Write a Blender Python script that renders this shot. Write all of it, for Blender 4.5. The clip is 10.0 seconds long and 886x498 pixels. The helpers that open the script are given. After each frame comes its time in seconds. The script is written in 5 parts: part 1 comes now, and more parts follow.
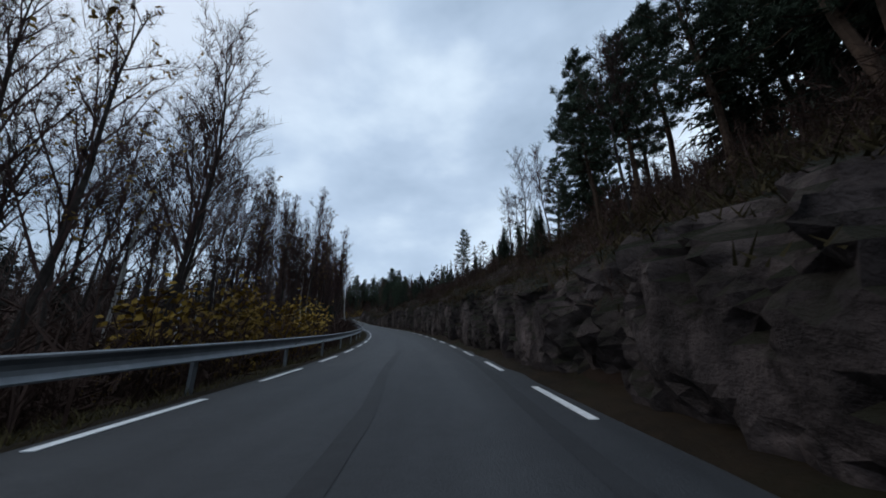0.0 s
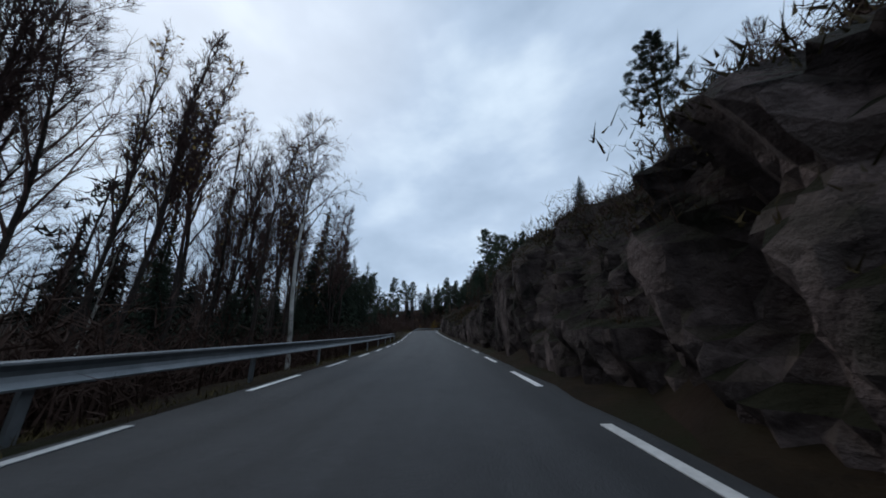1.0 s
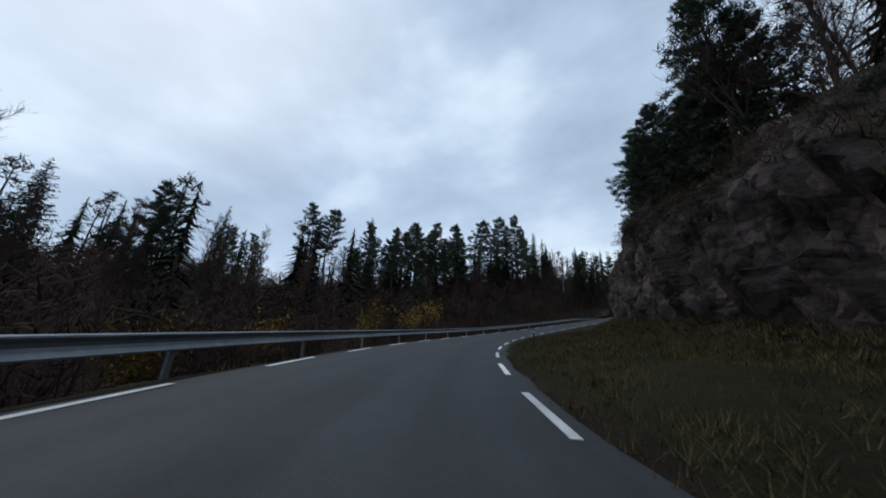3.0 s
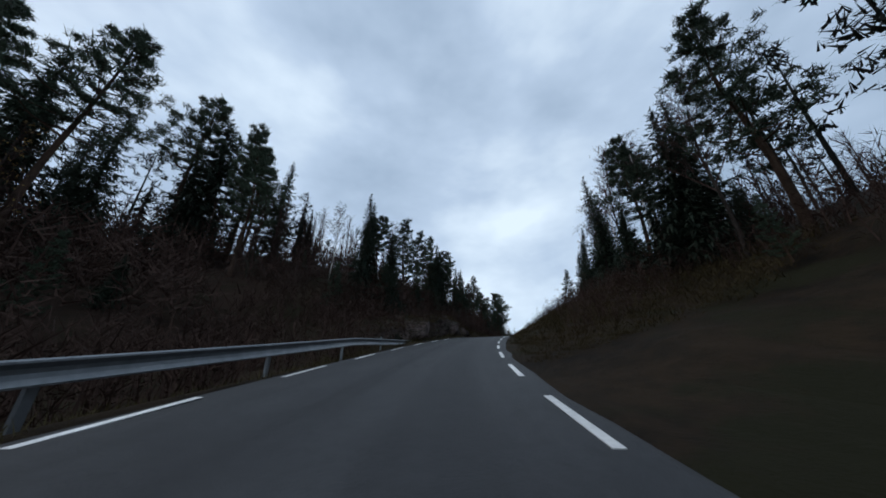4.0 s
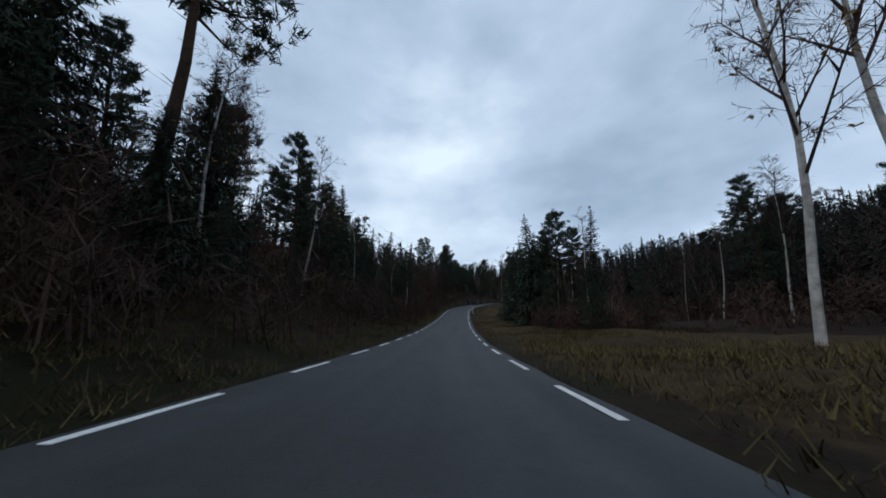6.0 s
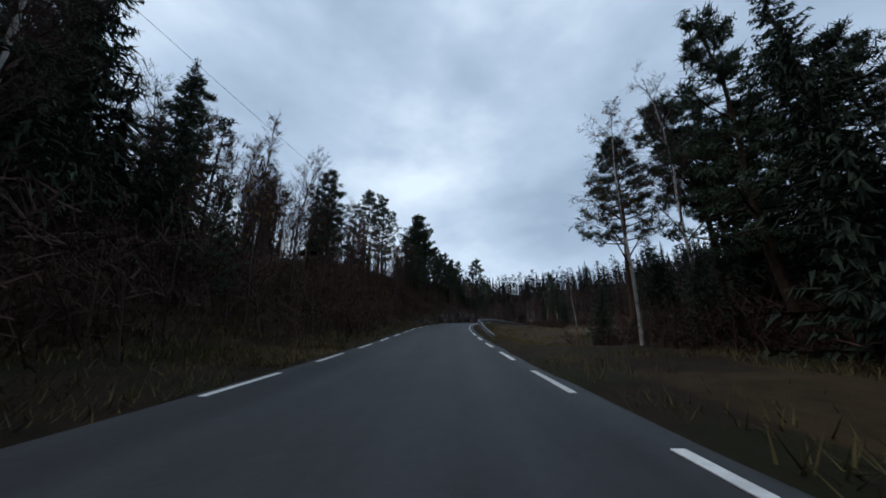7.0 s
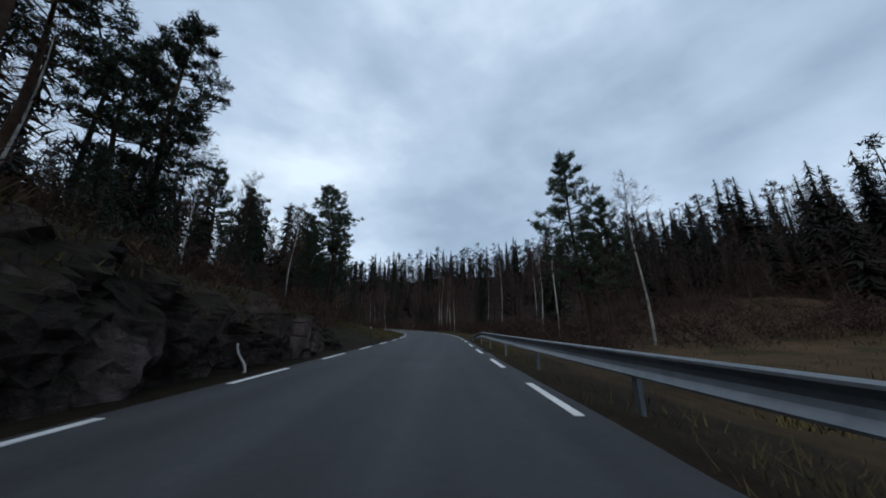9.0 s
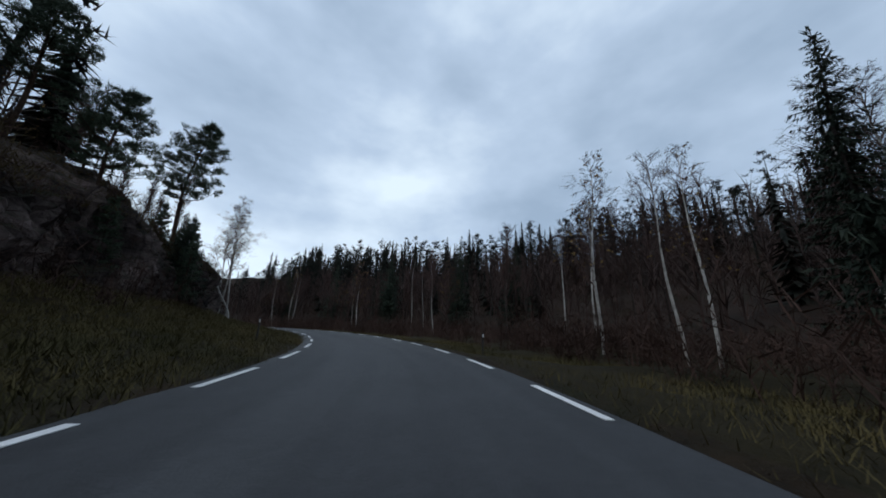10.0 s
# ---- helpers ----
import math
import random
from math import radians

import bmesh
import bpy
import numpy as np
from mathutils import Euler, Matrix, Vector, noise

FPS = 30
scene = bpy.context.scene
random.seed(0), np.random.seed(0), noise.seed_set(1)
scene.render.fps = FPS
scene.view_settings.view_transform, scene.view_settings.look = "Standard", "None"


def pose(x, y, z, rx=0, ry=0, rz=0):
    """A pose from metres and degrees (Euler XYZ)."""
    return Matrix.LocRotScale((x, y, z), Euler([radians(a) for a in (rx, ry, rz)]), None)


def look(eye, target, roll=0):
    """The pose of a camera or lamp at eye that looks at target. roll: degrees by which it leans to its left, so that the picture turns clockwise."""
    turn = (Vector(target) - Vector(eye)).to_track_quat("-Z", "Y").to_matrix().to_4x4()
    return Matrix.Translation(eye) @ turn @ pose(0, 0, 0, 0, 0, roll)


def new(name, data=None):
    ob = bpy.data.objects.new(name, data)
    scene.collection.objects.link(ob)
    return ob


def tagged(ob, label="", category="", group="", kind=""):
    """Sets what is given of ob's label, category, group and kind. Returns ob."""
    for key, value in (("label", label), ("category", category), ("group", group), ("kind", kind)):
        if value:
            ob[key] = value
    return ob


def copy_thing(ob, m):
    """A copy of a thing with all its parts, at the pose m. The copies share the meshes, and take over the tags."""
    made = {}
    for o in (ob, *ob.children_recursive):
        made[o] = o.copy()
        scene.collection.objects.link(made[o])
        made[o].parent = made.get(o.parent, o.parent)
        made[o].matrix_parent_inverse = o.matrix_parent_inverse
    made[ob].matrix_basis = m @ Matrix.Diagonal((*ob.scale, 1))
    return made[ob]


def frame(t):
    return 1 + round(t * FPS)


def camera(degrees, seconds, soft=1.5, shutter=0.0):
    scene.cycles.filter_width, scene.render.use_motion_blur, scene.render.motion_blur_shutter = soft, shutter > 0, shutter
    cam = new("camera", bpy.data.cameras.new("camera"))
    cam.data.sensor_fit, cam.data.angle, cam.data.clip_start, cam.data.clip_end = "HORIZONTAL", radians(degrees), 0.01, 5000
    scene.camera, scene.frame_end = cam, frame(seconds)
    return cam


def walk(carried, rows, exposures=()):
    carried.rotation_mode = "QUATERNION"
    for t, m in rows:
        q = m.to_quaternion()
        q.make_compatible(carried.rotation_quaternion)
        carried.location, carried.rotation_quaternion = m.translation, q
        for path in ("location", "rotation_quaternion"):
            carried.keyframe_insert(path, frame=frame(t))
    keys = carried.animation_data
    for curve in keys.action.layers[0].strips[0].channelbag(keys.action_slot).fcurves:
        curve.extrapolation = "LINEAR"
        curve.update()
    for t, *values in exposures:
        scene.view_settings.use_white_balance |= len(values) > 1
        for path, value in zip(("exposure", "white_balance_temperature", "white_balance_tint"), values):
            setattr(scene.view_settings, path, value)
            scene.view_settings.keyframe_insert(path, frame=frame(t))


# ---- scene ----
# ---- camera and its walk ----
STEP = 0.5
YAW = [0.59, 10.25, 19.18, 22.8, 23.41, 18.76, 11.19, -12.06, -34.2, -49.07, -55.88, -56.03, -52.19, -54.81, -55.56, -57.81, -70.22, -75.43, -75.74, -75.07, -56.25, -30.39, -5.9, 12.06]
SPEED = [37.05, 37.15, 37.43, 37.43, 37.81, 37.72, 37.24, 36.57, 36.2, 36.29, 35.81, 35.34, 35.72, 36.0, 36.38, 36.0, 36.38, 36.29, 36.2, 37.62, 37.9, 36.95, 36.29, 36.1]
SLOPE = [-0.0031, 0.031, 0.0385, 0.0489, 0.0722, 0.0635, 0.0481, 0.0704, 0.1268, 0.1454, 0.0543, -0.056, -0.08, -0.0383, 0.0114, 0.0507, 0.0403, -0.0028, 0.0063, 0.0124, 0.0221, 0.0253, 0.0151, -0.0001]
EDGE = [1.42, 1.24, 1.31, 1.62, 1.67, 1.38, 1.04, 1.16, 1.16, 1.06, 0.94, 1.29, 1.52, 1.51, 1.46, 1.5, 1.28, 1.36, 1.26, 1.24, 1.77, 1.59, 1.5, 1.49]
TIP = [1.05, 0.79, 1.02, 1.19, 0.62, 0.15, 0.06, 0.82, 0.93, 0.72, 0.74, -0.04, 0.33, 0.16, -0.11, 0.62, 0.24, 0.62, 0.16, -0.14, -0.01]
LEAN = [-0.45, -0.77, -1.23, -1.79, -0.79, -0.87, 2.35, 0.38, -0.22, 0.06, 1.12, 0.43, 0.26, -0.05, -0.28, -0.03, 1.05, -0.93, 0.05, -0.27, 1.79]
TURN = [-0.17, -0.48, 0.0, 0.24, 0.06, -1.22, -0.81, -1.26, -0.68, 1.1, 1.7, 2.96, 0.6, -0.0, 0.12, -0.3, 1.75, -0.82, -0.42, -0.83, -3.0]
GROW = 1.04          # metres to a station along the road
SC = 0.832           # metres to a unit of the breadths and heights below
EYE = 0.921 * SC
AIM = 14.75
WIDTH = 5.04 * SC          # between the two edge lines
PERIOD = 3.09
KERB = 0.38 * SC          # paved strip outside the lines


def glide(values, t):
    """Cubic through values that stand STEP apart."""
    v = np.asarray(values, float)
    m = np.gradient(v)
    i = np.clip(np.floor(np.asarray(t) / STEP).astype(int), 0, len(v) - 2)
    u = np.asarray(t) / STEP - i
    return ((2 * u**3 - 3 * u**2 + 1) * v[i] + (u**3 - 2 * u**2 + u) * m[i]
            + (-2 * u**3 + 3 * u**2) * v[i + 1] + (u**3 - u**2) * m[i + 1])


DT = 0.025
TT = np.arange(0, STEP * (len(YAW) - 1) + 1e-6, DT)
mid = lambda a: (a[1:] + a[:-1]) / 2
yaw_t, speed_t, slope_t = np.radians(glide(YAW, TT)), glide(SPEED, TT), glide(SLOPE, TT)
car_x = np.r_[0, np.cumsum(-np.sin(mid(yaw_t)) * mid(speed_t) * DT)] * GROW
car_y = np.r_[0, np.cumsum(np.cos(mid(yaw_t)) * mid(speed_t) * DT)] * GROW
car_z = np.r_[0, np.cumsum(mid(slope_t) * mid(speed_t) * DT)] * GROW
car_s = np.r_[0, np.cumsum(mid(speed_t) * DT)]

cam = camera(112.34, 10.0, soft=1.75, shutter=0.008)
rows = []
for t in np.arange(0, 10.01, 0.2):
    x, y, z = (float(np.interp(t, TT, a)) for a in (car_x, car_y, car_z))
    head = math.degrees(float(np.interp(t, TT, yaw_t))) + float(glide(TURN, t))
    tip = AIM + math.degrees(math.atan(float(np.interp(t, TT, slope_t)))) + float(glide(TIP, t))
    rows.append((float(t), pose(x, y, z + EYE, 90 + tip, 0, head) @ pose(0, 0, 0, 0, 0, float(glide(LEAN, t)))))
walk(cam, rows)

# ---- the road's line, 1 m apart, from behind the start to beyond the end ----
BACK, AHEAD = 40, 60
s_mid = np.arange(-BACK, car_s[-1] + AHEAD, 0.5)
inside = np.clip(s_mid, 0, car_s[-1])
r_yaw = np.interp(inside, car_s, yaw_t)
over = s_mid - inside
r_x = np.interp(inside, car_s, car_x) - np.sin(r_yaw) * over * GROW
r_y = np.interp(inside, car_s, car_y) + np.cos(r_yaw) * over * GROW
r_z = np.interp(inside, car_s, car_z) + over * GROW * np.where(over < 0, SLOPE[0], SLOPE[-1])
r_edge = glide(EDGE, np.interp(inside, car_s, TT))     # from the car's line to the right edge line
shift = r_edge - WIDTH / 2                              # the road's middle, to the right of the car
m_x, m_y = r_x + np.cos(r_yaw) * shift, r_y + np.sin(r_yaw) * shift
HALF = WIDTH / 2 + KERB


def on_road(s, d=0.0):
    """The point at s along the road and d to the right of its middle, and the road's yaw there."""
    a = np.interp(s, s_mid, r_yaw)
    return (np.interp(s, s_mid, m_x) + np.cos(a) * d, np.interp(s, s_mid, m_y) + np.sin(a) * d, np.interp(s, s_mid, r_z), a)


# ---- world and light: an overcast late autumn afternoon ----
world = bpy.data.worlds.new("world")
scene.world = world
world.use_nodes = True
wn, wl = world.node_tree.nodes, world.node_tree.links
wn.clear()
w_out, w_bg = wn.new("ShaderNodeOutputWorld"), wn.new("ShaderNodeBackground")
sky = wn.new("ShaderNodeTexSky")
sky.sky_type, sky.sun_disc = "NISHITA", False
sky.sun_elevation, sky.sun_rotation = radians(50), radians(-70)
sky.air_density, sky.dust_density, sky.ozone_density = 1.0, 1.0, 1.0
w_co, w_map = wn.new("ShaderNodeTexCoord"), wn.new("ShaderNodeMapping")
w_map.inputs["Scale"].default_value = (1.0, 1.0, 1.9)
w_map.inputs["Rotation"].default_value = (0.1, 0.0, 0.4)
w_noise, w_fine = wn.new("ShaderNodeTexNoise"), wn.new("ShaderNodeTexNoise")
for n, size, detail in ((w_noise, 1.5, 5.0), (w_fine, 3.6, 6.0)):
    n.inputs["Scale"].default_value, n.inputs["Detail"].default_value, n.inputs["Roughness"].default_value = size, detail, 0.5
    wl.new(w_map.outputs[0], n.inputs["Vector"])
wl.new(w_co.outputs["Generated"], w_map.inputs["Vector"])
w_sum = wn.new("ShaderNodeMath")
w_sum.operation = "MULTIPLY_ADD"
w_sum.inputs[1].default_value = 0.4
wl.new(w_fine.outputs["Fac"], w_sum.inputs[0])
wl.new(w_noise.outputs["Fac"], w_sum.inputs[2])
w_ramp = wn.new("ShaderNodeValToRGB")
els = w_ramp.color_ramp.elements
els[0].position, els[0].color = 0.50, (0.320, 0.425, 0.565, 1)
els[1].position, els[1].color = 0.92, (0.765, 0.90, 1.03, 1)
els.new(0.70).color = (0.472, 0.595, 0.76, 1)
wl.new(w_sum.outputs[0], w_ramp.inputs["Fac"])
w_mix, w_scale = wn.new("ShaderNodeMixRGB"), wn.new("ShaderNodeMixRGB")
w_scale.blend_type = "MULTIPLY"
w_scale.inputs["Fac"].default_value, w_scale.inputs["Color2"].default_value = 1.0, (0.10, 0.10, 0.10, 1)
wl.new(sky.outputs["Color"], w_scale.inputs["Color1"])
w_mix.inputs["Fac"].default_value = 0.9
wl.new(w_scale.outputs["Color"], w_mix.inputs["Color1"])
wl.new(w_ramp.outputs["Color"], w_mix.inputs["Color2"])
# the veiled sun lights the clouds round it
SUN_AT = Vector((-0.60, 0.22, 0.77)).normalized()
w_dot, w_near, w_glow = wn.new("ShaderNodeVectorMath"), wn.new("ShaderNodeMapRange"), wn.new("ShaderNodeMixRGB")
w_dot.operation, w_near.interpolation_type = "DOT_PRODUCT", "SMOOTHSTEP"
w_dot.inputs[1].default_value = SUN_AT
wl.new(w_co.outputs["Generated"], w_dot.inputs[0])
wl.new(w_dot.outputs["Value"], w_near.inputs["Value"])
w_near.inputs["From Min"].default_value, w_near.inputs["From Max"].default_value = 0.80, 1.0
w_near.inputs["To Max"].default_value = 0.33
wl.new(w_near.outputs[0], w_glow.inputs["Fac"])
wl.new(w_mix.outputs["Color"], w_glow.inputs["Color1"])
w_glow.inputs["Color2"].default_value = (0.98, 1.02, 1.10, 1)
wl.new(w_glow.outputs["Color"], w_bg.inputs["Color"])
w_bg.inputs["Strength"].default_value = 1.12
wl.new(w_bg.outputs[0], w_out.inputs["Surface"])

sun = new("sun", bpy.data.lights.new("sun", "SUN"))
sun.data.energy, sun.data.angle, sun.data.color = 0.5, radians(25), (1.0, 0.96, 0.9)
sun.matrix_world = look(SUN_AT * 90, Vector((0, 0, 0)))


# ---- materials ----
def material(name, dark, light, scale=4.0, rough=0.85, bump=0.3, metal=0.0, big=0.35, bump_scale=None, spots=None, random_amount=0.25, object_space=False, spec=0.13):
    """Two colours mixed by fine and coarse noise, with relief; spots adds a third colour in patches."""
    m = bpy.data.materials.new(name)
    m.use_nodes = True
    n, l = m.node_tree.nodes, m.node_tree.links
    p = n["Principled BSDF"]
    co = n.new("ShaderNodeTexCoord") if object_space else n.new("ShaderNodeNewGeometry")
    where = co.outputs["Object"] if object_space else co.outputs["Position"]

    def noise_of(size, detail=5.0, rough_=0.6):
        t = n.new("ShaderNodeTexNoise")
        t.inputs["Scale"].default_value, t.inputs["Detail"].default_value, t.inputs["Roughness"].default_value = size, detail, rough_
        l.new(where, t.inputs["Vector"])
        return t

    fine, coarse = noise_of(scale), noise_of(scale * big * 0.25, 3.0)
    mixed = n.new("ShaderNodeMath")
    mixed.operation = "MULTIPLY_ADD"
    mixed.inputs[1].default_value = 0.55
    half = n.new("ShaderNodeMath")
    half.operation = "MULTIPLY"
    half.inputs[1].default_value = 0.55
    l.new(coarse.outputs["Fac"], half.inputs[0])
    l.new(fine.outputs["Fac"], mixed.inputs[0])
    l.new(half.outputs[0], mixed.inputs[2])
    ramp = n.new("ShaderNodeValToRGB")
    e = ramp.color_ramp.elements
    e[0].position, e[0].color = 0.38, (*dark, 1)
    e[1].position, e[1].color = 0.72, (*light, 1)
    l.new(mixed.outputs[0], ramp.inputs["Fac"])
    colour = ramp.outputs["Color"]
    if spots:
        patch = noise_of(spots[1], 4.0)
        r2 = n.new("ShaderNodeValToRGB")
        r2.color_ramp.elements[0].position, r2.color_ramp.elements[1].position = spots[2], spots[2] + 0.12
        l.new(patch.outputs["Fac"], r2.inputs["Fac"])
        mx = n.new("ShaderNodeMixRGB")
        l.new(r2.outputs["Color"], mx.inputs["Fac"])
        l.new(colour, mx.inputs["Color1"])
        mx.inputs["Color2"].default_value = (*spots[0], 1)
        colour = mx.outputs["Color"]
    if random_amount:
        info, hsv, rng = n.new("ShaderNodeObjectInfo"), n.new("ShaderNodeHueSaturation"), n.new("ShaderNodeMapRange")
        rng.inputs["To Min"].default_value, rng.inputs["To Max"].default_value = 1 - random_amount, 1 + random_amount
        l.new(info.outputs["Random"], rng.inputs["Value"])
        l.new(rng.outputs[0], hsv.inputs["Value"])
        l.new(colour, hsv.inputs["Color"])
        colour = hsv.outputs["Color"]
    l.new(colour, p.inputs["Base Color"])
    p.inputs["Roughness"].default_value, p.inputs["Metallic"].default_value = rough, metal
    p.inputs["Specular IOR Level"].default_value = spec
    if bump:
        b = n.new("ShaderNodeBump")
        b.inputs["Strength"].default_value, b.inputs["Distance"].default_value = bump, 0.05
        src = noise_of(bump_scale, 6.0, 0.65) if bump_scale else fine
        l.new(src.outputs["Fac"], b.inputs["Height"])
        l.new(b.outputs[0], p.inputs["Normal"])
    return m


def asphalt_material():
    m = material("asphalt", (0.027, 0.0285, 0.032), (0.044, 0.0465, 0.051), 9.0, 0.7, 0.4, bump_scale=45.0, random_amount=0, spec=0.35)
    n, l = m.node_tree.nodes, m.node_tree.links
    p = n["Principled BSDF"]
    before = p.inputs["Base Color"].links[0].from_socket
    uv, stretch, streak, ramp, mx = (n.new(k) for k in ("ShaderNodeUVMap", "ShaderNodeMapping", "ShaderNodeTexNoise", "ShaderNodeValToRGB", "ShaderNodeMixRGB"))
    stretch.inputs["Scale"].default_value = (1.5, 0.05, 1.0)
    streak.inputs["Scale"].default_value, streak.inputs["Detail"].default_value = 1.0, 4.0
    l.new(uv.outputs[0], stretch.inputs["Vector"])
    l.new(stretch.outputs[0], streak.inputs["Vector"])
    l.new(streak.outputs["Fac"], ramp.inputs["Fac"])
    ramp.color_ramp.elements[0].position, ramp.color_ramp.elements[0].color = 0.36, (0.62, 0.62, 0.63, 1)
    ramp.color_ramp.elements[1].position, ramp.color_ramp.elements[1].color = 0.62, (1.05, 1.05, 1.04, 1)
    mx.blend_type = "MULTIPLY"
    mx.inputs["Fac"].default_value = 1.0
    l.new(before, mx.inputs["Color1"])
    l.new(ramp.outputs["Color"], mx.inputs["Color2"])
    l.new(mx.outputs["Color"], p.inputs["Base Color"])
    return m


ASPHALT = asphalt_material()
LINE = material("road_paint", (0.5, 0.5, 0.5), (0.78, 0.78, 0.77), 14.0, 0.6, 0.1, spec=0.3)
GROUND = material("forest_floor", (0.009, 0.0052, 0.0034), (0.028, 0.0165, 0.0105), 1.6, 0.95, 0.9, bump_scale=5.0, spots=((0.014, 0.011, 0.005), 0.35, 0.52), random_amount=0)
VERGE = material("verge_soil", (0.0085, 0.0056, 0.0034), (0.033, 0.0215, 0.0115), 3.2, 0.95, 1.0, bump_scale=16.0, spots=((0.016, 0.015, 0.006), 0.5, 0.50), random_amount=0)
ROCK = material("rock", (0.026, 0.019, 0.018), (0.13, 0.099, 0.092), 2.6, 0.85, 0.7, bump_scale=5.5, spots=((0.012, 0.0125, 0.007), 0.6, 0.58), random_amount=0.12)
PALE_ROCK = material("pale_broken_rock", (0.09, 0.083, 0.078), (0.34, 0.32, 0.3), 2.2, 0.85, 0.8, bump_scale=5.0, spots=((0.03, 0.03, 0.02), 0.9, 0.56), random_amount=0.2)


def weather(m):
    """Dark joints in the rock, and moss on what faces up."""
    n, l = m.node_tree.nodes, m.node_tree.links
    p = n["Principled BSDF"]
    before = p.inputs["Base Color"].links[0].from_socket
    geo, mp, vo, rp, mx = (n.new(k) for k in ("ShaderNodeNewGeometry", "ShaderNodeMapping", "ShaderNodeTexVoronoi", "ShaderNodeValToRGB", "ShaderNodeMixRGB"))
    mp.inputs["Scale"].default_value = (1.0, 1.0, 0.55)
    mp.inputs["Rotation"].default_value = (0.25, 0.2, 0.0)
    wob, add = n.new("ShaderNodeTexNoise"), n.new("ShaderNodeMixRGB")
    wob.inputs["Scale"].default_value, wob.inputs["Detail"].default_value = 1.4, 4.0
    add.blend_type, add.inputs["Fac"].default_value = "ADD", 1.6
    l.new(geo.outputs["Position"], mp.inputs["Vector"])
    l.new(geo.outputs["Position"], wob.inputs["Vector"])
    l.new(mp.outputs[0], add.inputs["Color1"])
    l.new(wob.outputs["Color"], add.inputs["Color2"])
    vo.feature = "DISTANCE_TO_EDGE"
    vo.inputs["Scale"].default_value = 0.8
    l.new(add.outputs["Color"], vo.inputs["Vector"])
    l.new(vo.outputs["Distance"], rp.inputs["Fac"])
    rp.color_ramp.elements[0].color, rp.color_ramp.elements[1].position = (0.3, 0.28, 0.28, 1), 0.07
    mx.blend_type, mx.inputs["Fac"].default_value = "MULTIPLY", 0.85
    l.new(before, mx.inputs["Color1"])
    l.new(rp.outputs["Color"], mx.inputs["Color2"])
    cell, tone, vary = n.new("ShaderNodeTexVoronoi"), n.new("ShaderNodeMapRange"), n.new("ShaderNodeHueSaturation")
    cell.inputs["Scale"].default_value = 0.8
    l.new(add.outputs["Color"], cell.inputs["Vector"])
    split = n.new("ShaderNodeSeparateXYZ")
    l.new(cell.outputs["Color"], split.inputs[0])
    l.new(split.outputs["X"], tone.inputs["Value"])
    tone.inputs["To Min"].default_value, tone.inputs["To Max"].default_value = 0.55, 1.5
    l.new(tone.outputs[0], vary.inputs["Value"])
    l.new(mx.outputs["Color"], vary.inputs["Color"])
    run, stain, dark, wet = (n.new(k) for k in ("ShaderNodeMapping", "ShaderNodeTexNoise", "ShaderNodeMapRange", "ShaderNodeHueSaturation"))
    run.inputs["Scale"].default_value = (1.0, 1.0, 0.22)
    stain.inputs["Scale"].default_value, stain.inputs["Detail"].default_value, stain.inputs["Roughness"].default_value = 1.3, 6.0, 0.62
    l.new(geo.outputs["Position"], run.inputs["Vector"])
    l.new(run.outputs[0], stain.inputs["Vector"])
    l.new(stain.outputs["Fac"], dark.inputs["Value"])
    dark.inputs["From Min"].default_value, dark.inputs["From Max"].default_value = 0.36, 0.62
    dark.inputs["To Min"].default_value, dark.inputs["To Max"].default_value = 0.38, 1.3
    l.new(dark.outputs[0], wet.inputs["Value"])
    l.new(vary.outputs["Color"], wet.inputs["Color"])
    bump = [x for x in n if x.type == "BUMP"][0]
    bump.inputs["Distance"].default_value = 0.16
    sep, up, moss = n.new("ShaderNodeSeparateXYZ"), n.new("ShaderNodeMapRange"), n.new("ShaderNodeMixRGB")
    l.new(geo.outputs["Normal"], sep.inputs[0])
    up.inputs["From Min"].default_value, up.inputs["From Max"].default_value = 0.35, 0.8
    l.new(sep.outputs["Z"], up.inputs["Value"])
    l.new(up.outputs[0], moss.inputs["Fac"])
    l.new(wet.outputs["Color"], moss.inputs["Color1"])
    moss.inputs["Color2"].default_value = (0.014, 0.0135, 0.007, 1)
    l.new(moss.outputs["Color"], p.inputs["Base Color"])


weather(ROCK)
STEEL = material("galvanised_steel", (0.15, 0.165, 0.18), (0.26, 0.275, 0.29), 6.0, 0.5, 0.05, metal=0.75, random_amount=0.05)
PINE_BARK = material("pine_bark", (0.022, 0.014, 0.01), (0.07, 0.044, 0.03), 7.0, 0.9, 0.8)
DARK_BARK = material("bark", (0.018, 0.014, 0.012), (0.055, 0.045, 0.04), 7.0, 0.9, 0.7)
BIRCH_BARK = material("birch_bark", (0.12, 0.11, 0.10), (0.52, 0.50, 0.47), 5.0, 0.8, 0.3)
TWIG = material("twigs", (0.034, 0.02, 0.018), (0.085, 0.053, 0.047), 3.0, 0.9, 0)
BRUSH = material("brush", (0.026, 0.015, 0.012), (0.07, 0.042, 0.033), 0.9, 0.9, 0)
NEEDLE_PINE = material("pine_needles", (0.018, 0.028, 0.019), (0.052, 0.072, 0.046), 1.4, 0.75, 0)
NEEDLE_SPRUCE = material("spruce_needles", (0.013, 0.02, 0.015), (0.038, 0.052, 0.035), 1.4, 0.8, 0)
LEAF = material("autumn_leaves", (0.10, 0.06, 0.02), (0.26, 0.17, 0.045), 2.0, 0.8, 0)
GRASS = material("grass", (0.034, 0.032, 0.012), (0.12, 0.09, 0.038), 0.8, 0.9, 0, random_amount=0)
